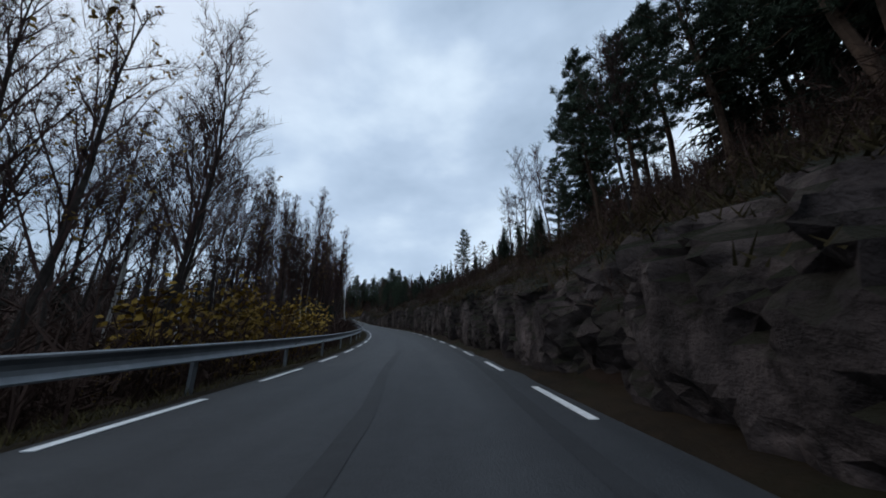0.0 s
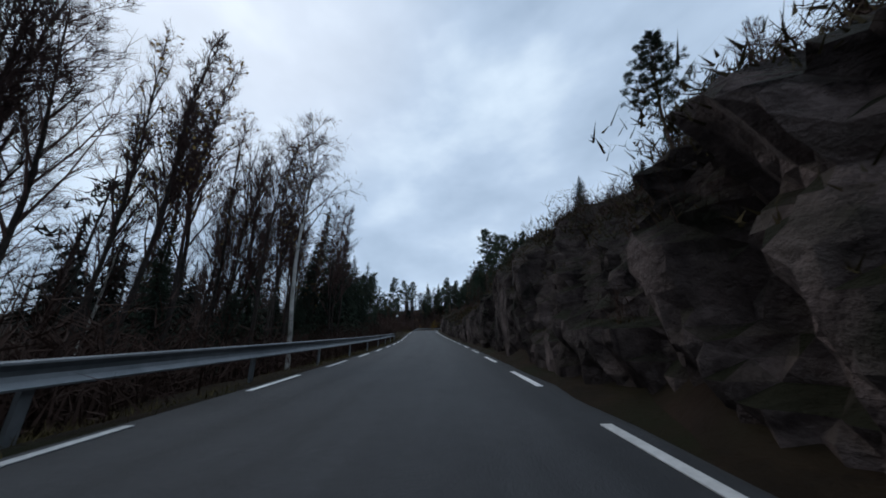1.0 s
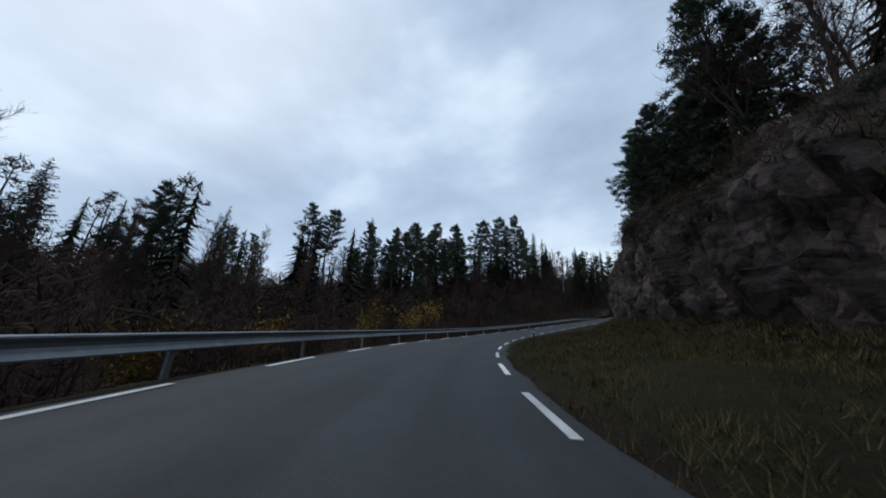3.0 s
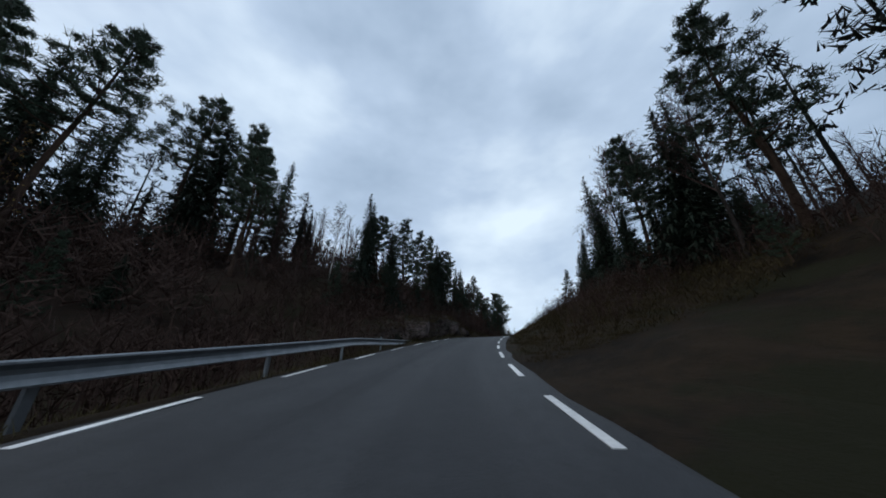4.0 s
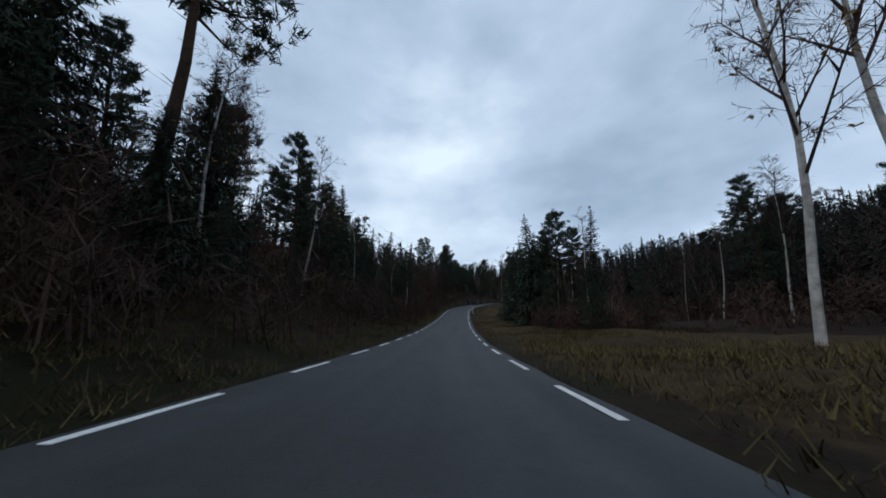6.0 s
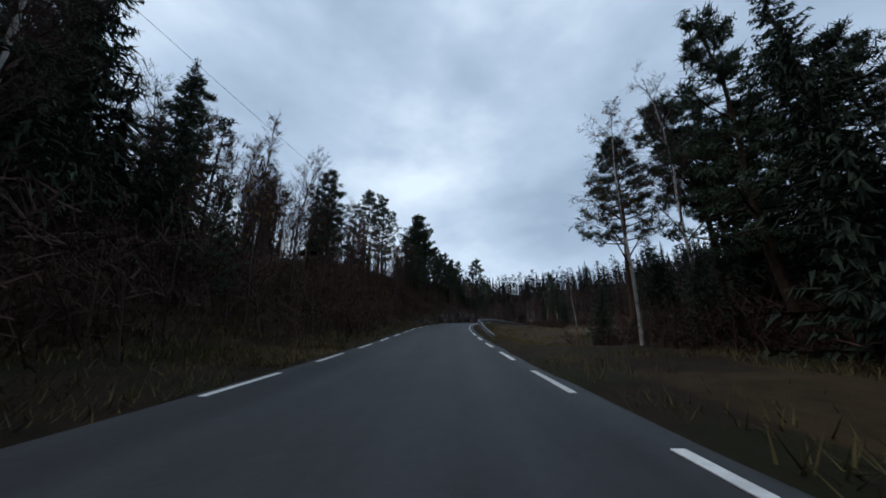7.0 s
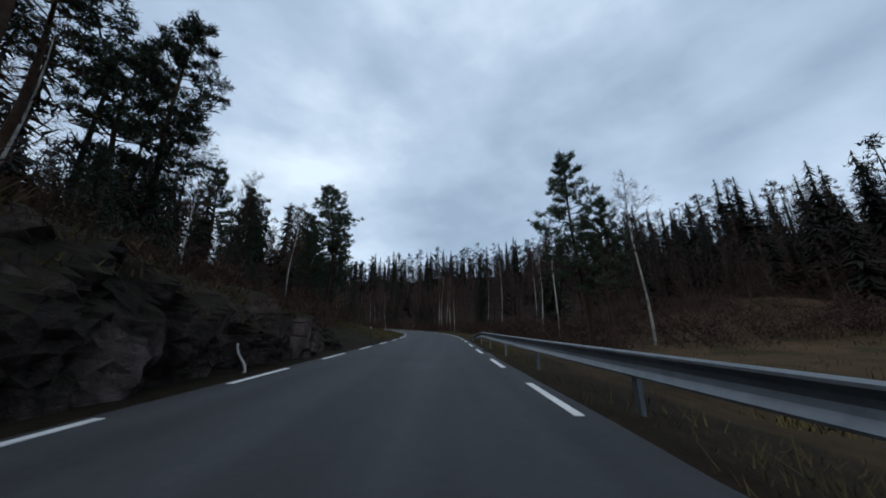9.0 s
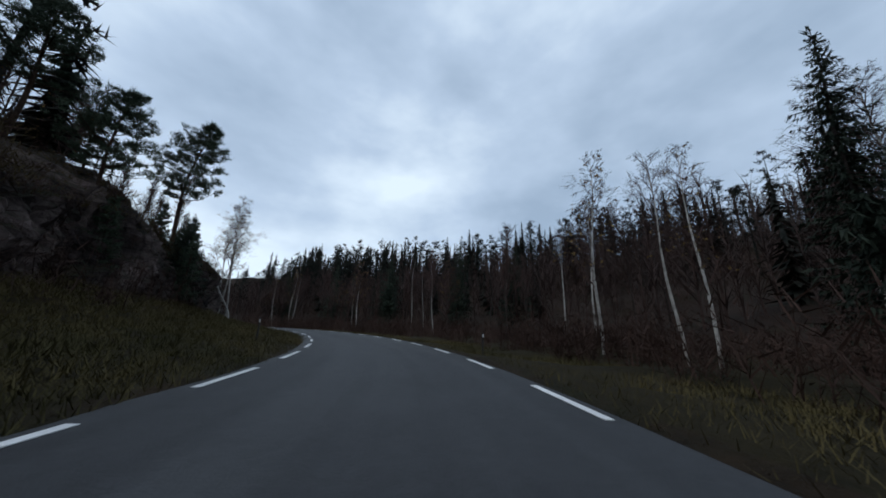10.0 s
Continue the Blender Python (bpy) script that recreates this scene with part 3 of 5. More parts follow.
def cliff(label, rock, heights, seed):
    """A blasted rock face along the road: foot and heights are pairs of s and units."""
    right, s0, s1, foot, back = rock
    sh = Shape()
    back = back * SC
    hs, hv = zip(*heights)
    fs, fv = zip(*foot)
    tall = max(hv) > 5
    ss = np.arange(s0, s1 + 0.01, 0.18 if tall else 0.11)
    rows_up = 38 if tall else 26

    def broken(p):
        """Upright blocks at four sizes with steps between them, each face turned and tilted a little its own way."""
        total = 0.0
        q0 = p + noise.noise_vector(p / 2.1) * 0.5 + noise.noise_vector(p / 0.6) * 0.1
        for wide, high, amount in BLOCKS[tall]:
            q = Vector((q0.x / wide, q0.y / high, seed * 5.0))
            c0 = noise.voronoi(q)[1][0]
            tilt = Vector((noise.cell(c0 * 5.1) - 0.5, 0.3 * noise.cell(c0 * 7.7), 0)) * 1.1
            total += amount * (noise.cell(c0 * 13.3 + Vector((0.5, 0.5, 0.5))) + tilt.dot(q - c0))
        return total - 0.55

    for s in ss:
        fo = float(np.interp(s, fs, fv)) * SC
        top = float(np.interp(s, hs, hv)) * SC * (1 + wobble(s, seed, 0, 4.0, 0.22) + wobble(s, seed, 5, 1.1, 0.10))
        levels = np.r_[-0.06, np.linspace(0, 1, rows_up)]
        ends = max(0.0, min(1, (s - s0) / 3, (s1 - s) / 3))
        before = -9.0
        for v in levels:
            z = v * top
            p = Vector((s - 0.38 * z, z, 0.0))
            round_off = max(v - 0.6, 0) ** 2 * 5.5
            e = fo + back * (0.75 * max(v, 0) ** 1.3 + round_off) + broken(p) * (0.35 + 0.65 * min(max(v, 0) * 4, 1)) + 0.22 * noise.fractal(p / 1.3, 0.8, 2.0, 5) + (1 - ends) * 2.2
            e = max(e, 0.30 + 0.1 * noise.noise(p * 1.3), before - 0.10)
            if v > 0.15 and e > before + 0.22 and ledge.random() < 0.22 or v > 0.8 and ledge.random() < 0.2:
                LEDGES.append((s, e, z * ends - 0.1, right))
            if v > 0.7 and ledge.random() < 0.22:
                TOPS.append((s, e, z * ends - 0.15, right))
            before = e
            x, y, zr, _ = on_road(s, (HALF + e) * (1 if right else -1))
            sh.v.append((float(x), float(y), float(zr) + z * ends + (0.10 * noise.noise(p / 0.5 + Vector((3, 1, 2))) if v > 0 else -0.3)))
        for e, sink in ((before + 1.6, -0.05), (before + 3.6, -0.6)):
            x, y, zr, _ = on_road(s, (HALF + e) * (1 if right else -1))
            zz = max(float(rise(s, e, right)) - 0.08 + wobble(s, e, seed, 1.6, 0.3), top * ends * (0.95 if sink > -0.3 else 0.6)) + sink
            sh.v.append((float(x), float(y), float(zr) + (zz if sink > -0.3 else float(rise(s, e, right)) - 0.4)))
    n = rows_up + 3
    for i in range(len(ss) - 1):
        for j in range(n - 1):
            a, b, c, d = i * n + j, i * n + j + 1, (i + 1) * n + j + 1, (i + 1) * n + j
            for tri in (((a, b, c), (a, c, d)) if (i + j) % 2 else ((a, b, d), (b, c, d))):
                sh.f.append(tri if not right else tri[::-1])
    ob = new("rock_face", sh.mesh("rock_face", ROCK))
    return tagged(ob, label, "rock face", kind="structure")


cliff("tall blasted grey-brown rock cutting beside the road", ROCKS[0],
      ((-22, 1.6), (-4, 2.0), (4, 3.0), (14, 3.8), (26, 4.0), (36, 4.4), (49, 4.4), (56, 3.0), (68, 2.6), (75, 3.6), (83, 4.0), (87, 3.0), (89.5, 1.4), (92, 0.6)), 1)
cliff("dark rock cliff behind a grass bank on the bend", ROCKS[1], ((110, 3.0), (117, 7.6), (126, 9.2), (138, 9.6), (153, 2.5)), 2)
cliff("low mossy rock ledge under a wooded slope", ROCKS[2], ((162, 0.8), (168, 2.4), (175, 2.8), (181, 1.8), (186, 0.6)), 3)
cliff("dark blasted rock cutting beside the road", ROCKS[3],
      ((282, 0.8), (291, 1.6), (297, 3.0), (303, 3.5), (313, 3.4), (319, 2.6), (324, 3.2), (331, 3.4), (337, 1.8), (343, 0.8)), 4)
cliff("dark rock cliff above a grass bank inside the bend", ROCKS[4], ((366, 3.0), (373, 7.0), (382, 6.6), (392, 5.2), (404, 4.0), (414, 1.5)), 5)


# ---- guard rails ----
def guard_rail(label, right, s0, s1, out=0.55, lift=0.04):
    root = thing("guard_rail", label, "guard rail", "guard rails")
    x, y, z, _ = on_road(s0, 0)
    prof = ((0.0, 0.60), (0.055, 0.605), (0.085, 0.585), (0.088, 0.56), (0.03, 0.50), (0.015, 0.445), (0.03, 0.39), (0.088, 0.325), (0.082, 0.30), (0.0, 0.29))
    prof, out = tuple((o * SC, (h + lift) * SC) for o, h in prof), out * SC
    sh = Shape()
    ss = np.arange(s0, s1 + 0.01, 0.75)
    sign = 1 if right else -1
    for s in ss:
        end = max(min((s - s0) / 5.0, (s1 - s) / (6.5 if right else 9.0), 1.0), 0.0)
        drop, flare = (1 - end) * (0.57 + lift) * SC, (1 - end) ** 2 * (0.25 if right else 0.8) * SC
        for k, (o, h) in enumerate(prof + tuple((o - 0.008, h) for o, h in prof[::-1])):
            px, py, pz, _ = on_road(s, sign * (HALF + out + flare - o))
            sh.v.append((float(px), float(py), float(pz) + h - drop))
    n = len(prof) * 2
    for i in range(len(ss) - 1):
        for j in range(n):
            a, b = i * n + j, i * n + (j + 1) % n
            q = (a, b, b + n, a + n)
            sh.f.append(q if right else q[::-1])
    sh.f += [tuple(range(n)), tuple(range((len(ss) - 1) * n, len(ss) * n))[::-1]]
    part("rail_beam", sh, STEEL, root, "corrugated galvanised steel beam")
    post = Shape()
    post.box(0, 0, -0.1, 0.05, 0.09, 1.2 * SC)
    post.box(0, 0, (0.44 + lift) * SC, 0.075, 0.10, 0.2 * SC)
    me = post.mesh("rail_post", STEEL)
    for s in np.arange(s0 + 6, s1 - 5, 3.2):
        px, py, pz, a = on_road(s, sign * (HALF + out + 0.035))
        ob = new("rail_post", me)
        ob.parent = root
        ob.matrix_basis = pose(float(px), float(py), float(pz), 0, 0, math.degrees(float(a)))
    return root


guard_rail("dull galvanised steel guard rail before bare trees", False, -30, 72, 0.6, 0.13)
guard_rail("dull galvanised steel guard rail round a bend above a valley", False, 101.0, 168, 0.6, 0.06)
guard_rail("dull galvanised steel guard rail beside an open marsh", True, 272, 351.0)


# ---- trees: each built once with trunk and crown, then copied ----
def rnd(r, a, b):
    return r.uniform(a, b)


def bent(r, h, lean):
    dx, dy = rnd(r, -lean, lean), rnd(r, -lean, lean)
    ph = rnd(r, 0, 6)
    return [Vector((dx * h * u * u + 0.012 * h * math.sin(ph + u * 7), dy * h * u * u + 0.012 * h * math.cos(ph + u * 6), h * u)) for u in np.linspace(0, 1, 9)]


def along(pts, u):
    k = min(int(u * (len(pts) - 1)), len(pts) - 2)
    return pts[k].lerp(pts[k + 1], u * (len(pts) - 1) - k)


def clump(sh, r, c, size, n=9, up=0.35, slim=1.0):
    for _ in range(n):
        d = Vector((rnd(r, -1, 1), rnd(r, -1, 1), rnd(r, -0.5, 0.9) + up)).normalized()
        side = d.orthogonal().normalized()
        side.rotate(Matrix.Rotation(rnd(r, 0, 6.28), 3, d))
        a = c + Vector((rnd(r, -1, 1), rnd(r, -1, 1), rnd(r, -0.6, 0.6))) * size * 0.45
        sh.spike(a - d * size * 0.2, a + d * size * rnd(r, 0.5, 1.0), size * slim * rnd(r, 0.10, 0.2), side)


def pine(seed, h=12.0, bare=0.42, dense=1.0, spread=0.19):
    r = random.Random(seed)
    root = new("pine_tree")
    wood, crown = Shape(), Shape()
    pts = bent(r, h, 0.035)
    pts[0].z -= 0.4
    wood.tube(pts, [h * 0.0135 * (1 - 0.86 * u) * (1.25 if u == 0 else 1) for u in np.linspace(0, 1, 9)], 7)
    count = int(46 * dense)
    for i in range(count):
        u = bare + (0.985 - bare) * (i / count) ** 0.9
        base = along(pts, u)
        az = i * 2.4 + rnd(r, -0.5, 0.5)
        rel = (u - bare) / (1 - bare)
        ln = h * spread * (0.55 + 0.75 * math.sin(min(rel * 2.4 + 0.5, 2.6))) * (1 - 0.72 * rel) * rnd(r, 0.55, 1.2)
        rise_ = rnd(r, 0.0, 0.5) + 0.5 * rel
        d = Vector((math.cos(az), math.sin(az), rise_ * 0.6)).normalized()
        tip = base + d * ln + Vector((0, 0, 0.10 * ln))
        kn = base + d * ln * 0.5 - Vector((0, 0, 0.06 * ln))
        wood.tube([base, kn, tip], [h * 0.0035 * (1.2 - rel), h * 0.0022, h * 0.0006], 3)
        for j in range(int(5 + 8 * ln / (h * 0.2))):
            w = rnd(r, 0.35, 1.0)
            c = kn.lerp(tip, max(0, w * 2 - 1)) if w > 0.5 else base.lerp(kn, w * 2)
            sidev = Vector((-d.y, d.x, 0)) * rnd(r, -0.32, 0.32) * ln
            c = c + sidev + Vector((0, 0, rnd(r, 0, 0.12) * ln))
            clump(crown, r, c, h * 0.027 * rnd(r, 0.8, 1.35), 22, 0.3, 0.42)
    for i in range(6):
        u = rnd(r, 0.18, bare)
        b = along(pts, u)
        az = rnd(r, 0, 6.28)
        wood.twig(b, b + Vector((math.cos(az), math.sin(az), rnd(r, -0.3, 0.2))) * h * rnd(r, 0.03, 0.08), h * 0.0018)
    clump(crown, r, pts[-1], h * 0.045, 24, 0.8, 0.4)
    part("trunk", wood, PINE_BARK, root)
    part("crown", crown, NEEDLE_PINE, root)
    return tagged(root, "tall Scots pine with dark green open crown", "tree", "pines")


def spruce(seed, h=11.0, wide=0.17):
    r = random.Random(seed)
    root = new("spruce_tree")
    wood, crown = Shape(), Shape()
    pts = bent(r, h, 0.01)
    pts[0].z -= 0.4
    wood.tube(pts, [h * 0.012 * (1 - 0.93 * u) for u in np.linspace(0, 1, 9)], 6)
    tiers = int(h * 4.2)
    for i in range(tiers):
        u = 0.05 + 0.93 * i / tiers
        base = along(pts, u)
        ln0 = h * wide * (1 - u) ** 0.8 * (1.0 + 0.18 * math.sin(i * 1.9)) + 0.1
        for k in range(7):
            if r.random() < 0.1:
                continue
            az = k * 0.8976 + i * 1.31 + rnd(r, -0.35, 0.35)
            ln = ln0 * rnd(r, 0.6, 1.2)
            out = Vector((math.cos(az), math.sin(az), 0))
            side = Vector((-out.y, out.x, 0))
            last = base
            for j in range(1, 4):
                w = j / 3
                p = base + out * ln * w + Vector((0, 0, ln * (-0.5 * w + 0.34 * w * w + 0.25 * u * w)))
                crown.spike(last, p + out * ln * 0.12, ln * 0.03 + 0.012, (side + Vector((0, 0, rnd(r, -0.8, 0.8)))).normalized())
                for sgn in (-1, 1, -1, 1, -1, 1):
                    q = last.lerp(p, rnd(r, 0.0, 1.0))
                    tip = q + (out * rnd(r, 0.4, 0.8) + side * sgn * rnd(r, 0.3, 0.9)) * ln * 0.3 * (1.25 - w * 0.5) + Vector((0, 0, -rnd(r, 0.02, 0.26) * ln))
                    crown.spike(q, tip, ln * 0.04 + 0.014, Vector((-sgn * side.x, -sgn * side.y, rnd(r, 0.3, 1.6))).normalized())
                for _ in range(2):
                    q = last.lerp(p, rnd(r, 0.1, 1.0))
                    crown.spike(q, q + out * ln * rnd(r, 0.0, 0.15) + side * ln * rnd(r, -0.1, 0.1) + Vector((0, 0, -rnd(r, 0.12, 0.3) * ln - 0.05)), ln * 0.03 + 0.014, side)
                last = p
    clump(crown, r, pts[-1] - Vector((0, 0, 0.2)), h * 0.025, 6, 1.2)
    part("trunk", wood, DARK_BARK, root)
    part("crown", crown, NEEDLE_SPRUCE, root)
    return tagged(root, "dark green spruce with drooping tiers of branches", "tree", "spruces")


def bare_tree(seed, h=11.0, birch=False, leaves=0.0, up=0.75, fork=0.3, slim=False):
    r = random.Random(seed)
    root = new("birch_tree" if birch else "bare_tree")
    wood, crown, leaf = Shape(), Shape(), Shape()
    pts = bent(r, h * (0.96 if birch or slim else 0.9), 0.02 if slim else 0.05)
    pts[0].z -= 0.4
    wood.tube(pts, [h * (0.0075 if birch else 0.006 if slim else 0.0078) * (1 - 0.9 * u) for u in np.linspace(0, 1, 9)], 6)

    def limb(a, d, ln, rad, level):
        bend = Vector((rnd(r, -0.25, 0.25), rnd(r, -0.25, 0.25), 0.25 if not (birch and level > 1) else -0.35))
        m_ = a + d * ln * 0.5
        d2 = (d + bend * 0.6).normalized()
        e = m_ + d2 * ln * 0.5
        if level <= 1:
            crown.tube([a, m_, e], [rad, rad * 0.65, rad * 0.3], 3)
        else:
            if level == 2:
                crown.twig(a, m_, rad)
                crown.twig(m_, e, rad * 0.7)
            else:
                crown.spike(a, e, rad * 0.9, d2.orthogonal().normalized())
        if level >= 3:
            for _ in range(4):
                c = a.lerp(e, rnd(r, 0.15, 0.95))
                o = Vector((rnd(r, -1, 1), rnd(r, -1, 1), rnd(r, -0.2, 1.0) if not birch else rnd(r, -1.2, 0.5))).normalized()
                crown.spike(c, c + (o + d2 * 0.8).normalized() * ln * rnd(r, 0.4, 0.8), 0.0055, o.orthogonal().normalized())
            if leaves and r.random() < leaves:
                for _ in range(3):
                    c = m_.lerp(e, r.random())
                    s_ = Vector((rnd(r, -1, 1), rnd(r, -1, 1), rnd(r, -1, 1))).normalized()
                    leaf.blade(c, c + Vector((rnd(r, -1, 1), rnd(r, -1, 1), rnd(r, -1, 0.2))) * 0.12, 0.045, s_)
            return
        kids = (6, 6, 7)[level]
        for k in range(kids):
            w = rnd(r, 0.25, 1.0)
            p = a.lerp(m_, w * 2) if w < 0.5 else m_.lerp(e, w * 2 - 1)
            az = rnd(r, 0, 6.28)
            o = d2.orthogonal().normalized()
            o.rotate(Matrix.Rotation(az, 3, d2))
            nd = (d2 * rnd(r, 0.6, 1.1) + o * rnd(r, 0.45, 0.95) + Vector((0, 0, 0.25 if not birch else 0.0))).normalized()
            limb(p, nd, ln * rnd(r, 0.38, 0.62), max(rad * 0.5, 0.009), level + 1)

    count = 18
    for i in range(count):
        u = fork + (0.97 - fork) * i / count
        rel = (u - fork) / (1 - fork)
        az = i * 2.4 + rnd(r, -0.6, 0.6)
        d = Vector((math.cos(az), math.sin(az), up * rnd(r, 0.9, 2.2))).normalized()
        limb(along(pts, u), d, h * (0.15 if slim else 0.23 if not birch else 0.2) * (1 - 0.6 * rel) * rnd(r, 0.7, 1.15), h * 0.0034 * (1 - 0.6 * rel), 1)
    part("trunk", wood, BIRCH_BARK if birch else DARK_BARK, root)
    part("bare_crown", crown, TWIG, root)
    if leaf.f:
        part("leaf_cover", leaf, LEAF, root, "few withered yellow-brown leaves")["kind"] = "stuff"
    if birch:
        return tagged(root, "slender white-stemmed birch, bare of leaves", "tree", "birches")
    return tagged(root, "bare deciduous tree with fine upright branches", "tree", "bare trees")


PINES = [pine(1, bare=0.36), pine(2, bare=0.48), pine(3, bare=0.32, dense=1.15), pine(4, bare=0.24, dense=1.2, spread=0.2)]
YOUNG = [pine(5, h=12.0, bare=0.06, dense=1.3, spread=0.2), spruce(14, wide=0.26)]
SPRUCES = [spruce(11), spruce(12, wide=0.21), spruce(13, wide=0.14)]
BARES = [bare_tree(21, up=1.3), bare_tree(22, up=1.8), bare_tree(23, up=1.2, leaves=0.2, fork=0.22), bare_tree(24, up=1.6, fork=0.4)]
SLIM = [bare_tree(25, up=2.8, fork=0.32, slim=True), bare_tree(26, up=2.4, fork=0.45, slim=True), bare_tree(27, up=3.0, fork=0.38, slim=True, leaves=0.1)]
BIRCHES = [bare_tree(31, birch=True, up=1.1, fork=0.35), bare_tree(32, birch=True, up=1.3, fork=0.45), bare_tree(33, birch=True, leaves=0.12, up=1.0)]
NOMINAL = {"pine_tree": 12.0, "spruce_tree": 11.0, "bare_tree": 11.0, "birch_tree": 11.0}
used = set()
place = random.Random(77)


def plant(kinds, s, e, right, h, tilt=3.0):
    src = place.choice(kinds)
    x, y, z = spot(s, e, right)
    k = h * SC / NOMINAL[src.name.split(".")[0]]
    m = pose(x, y, z - 0.1, place.uniform(-tilt, tilt), place.uniform(-tilt, tilt), place.uniform(0, 360)) @ Matrix.Scale(k, 4)
    if src not in used:
        used.add(src)
        src.matrix_basis = m
        return src
    ob = copy_thing(src, m)
    ob.matrix_basis = m
    return ob


def wood(kinds, s0, s1, e0, e1, right, count, h0, h1):
    for i in range(count):
        s = s0 + (s1 - s0) * (i + place.random()) / count
        plant(kinds, s, place.uniform(e0, e1), right, place.uniform(h0, h1))


# left: bare trees beyond the rail, then open ground, then the wooded slope
wood(BARES, 6, 56, 3.8, 8, False, 14, 11, 15)
wood(SLIM, 18, 60, 3.2, 10, False, 56, 11, 15)
wood(SLIM, 2, 18, 5.0, 11, False, 9, 11, 14)
wood(BARES + BIRCHES, 4, 66, 6, 15, False, 40, 9, 14)
wood(SPRUCES, 42, 58, 5, 9, False, 4, 5, 8)
wood(SPRUCES, 56, 72, 3.8, 8, False, 9, 8, 12)
wood(PINES, 76, 98, 8, 18, False, 6, 7, 10)
wood(SLIM, 110, 136, 9, 18, False, 16, 6, 8.5)
wood(BARES, 102, 114, 8, 16, False, 5, 7, 9)
wood(BARES, 125, 160, 12, 22, False, 10, 9, 12)
wood(PINES + SPRUCES, 122, 142, 24, 44, False, 10, 9, 13)
wood(PINES + SPRUCES, 140, 172, 20, 44, False, 26, 15, 22)
wood(PINES + SPRUCES, 168, 262, 4.5, 12, False, 40, 8, 11)
wood(YOUNG, 165, 268, 3.2, 9, False, 54, 2.2, 5.5)
wood(YOUNG, 290, 345, 4.2, 10, False, 20, 1.5, 4.0)
wood(YOUNG, 303, 338, 5.5, 12, False, 30, 3, 6)
wood(SLIM + BIRCHES, 314, 336, 6, 12, False, 16, 7, 10)
wood(YOUNG, 194, 216, 8, 17, True, 18, 3, 6)
wood(YOUNG, -2, 12, 5.5, 10, True, 7, 3, 6.5)
wood(YOUNG, 340, 372, 9, 15, False, 10, 2, 4)
wood(YOUNG, 380, 398, 6.5, 10, False, 12, 2.5, 6)
wood(SLIM, 384, 402, 6, 11, False, 8, 6, 9)
wood(YOUNG, -10, 92, 3.6, 9, True, 52, 1.2, 3.5)
wood(YOUNG, 238, 272, 6, 14, True, 24, 3, 6.5)
wood(YOUNG, 152, 205, 6, 13, True, 22, 1.5, 5)
wood(YOUNG, 96, 126, 8, 16, True, 14, 2.5, 6)
wood(YOUNG, 40, 78, 4, 10, False, 14, 2.5, 5.5)
wood(YOUNG, 76, 170, 9, 20, False, 26, 1.5, 4.5)
wood(SPRUCES, 166, 262, 5, 10, False, 14, 7, 11)
wood(BARES + BIRCHES, 168, 262, 4, 14, False, 34, 7, 11)
wood(SPRUCES + PINES, 244, 268, 7, 14, False, 12, 9, 12)
wood(SLIM + BARES, 264, 291, 3.6, 11, False, 36, 7, 10)
wood(BARES + BIRCHES, 255, 300, 5, 13, False, 24, 7, 11)
wood(PINES, 290, 318, 4.4, 9, False, 14, 9, 12)
wood(BARES + BIRCHES, 312, 350, 7, 13, False, 14, 7, 10)
wood(PINES, 335, 372, 8, 15, False, 7, 8, 12)
wood(PINES + BARES, 374, 420, 12, 20, False, 16, 7, 10)
# right: pines on top of the cutting, the wooded bend, the bank, the field, the marsh and the birch wood
wood(PINES + BARES, -10, 18, 4.5, 11, True, 20, 7, 10)
wood(PINES + BARES, 14, 60, 5.0, 9, True, 14, 2.5, 4.5)
wood(PINES + BARES, 58, 74, 6.0, 11, True, 8, 6, 9)
wood(PINES + SPRUCES + BARES, 55, 72, 3.8, 6, True, 12, 3, 6)
wood(PINES + BARES + SPRUCES, 74, 92, 4.6, 9, True, 14, 5, 8)
wood(PINES + SPRUCES + BARES, 88, 112, 9, 18, True, 20, 8, 12)
wood(PINES + SPRUCES + BARES, 92, 114, 8, 14, True, 14, 11, 15)
wood(PINES + BARES, 112, 150, 11.5, 18, True, 18, 9, 12)
wood(BARES + PINES, 119, 142, 9.9, 12.5, True, 14, 11, 15)
wood(SPRUCES + BIRCHES + BARES + PINES, 156, 178, 8, 13, True, 13, 9, 13)
wood(SPRUCES, 172, 190, 8, 12, True, 7, 6, 10)
wood(SPRUCES + PINES, 180, 208, 9, 18, True, 12, 6, 9)
wood(BIRCHES + PINES + SPRUCES, 212, 250, 16, 28, True, 20, 9, 12)
wood(SPRUCES + PINES + BIRCHES, 244, 270, 6, 15, True, 26, 10, 13)
wood(BIRCHES + BARES, 376, 425, 9, 18, True, 30, 9, 13)
wood(SPRUCES, 386, 425, 14, 24, True, 8, 10, 14)

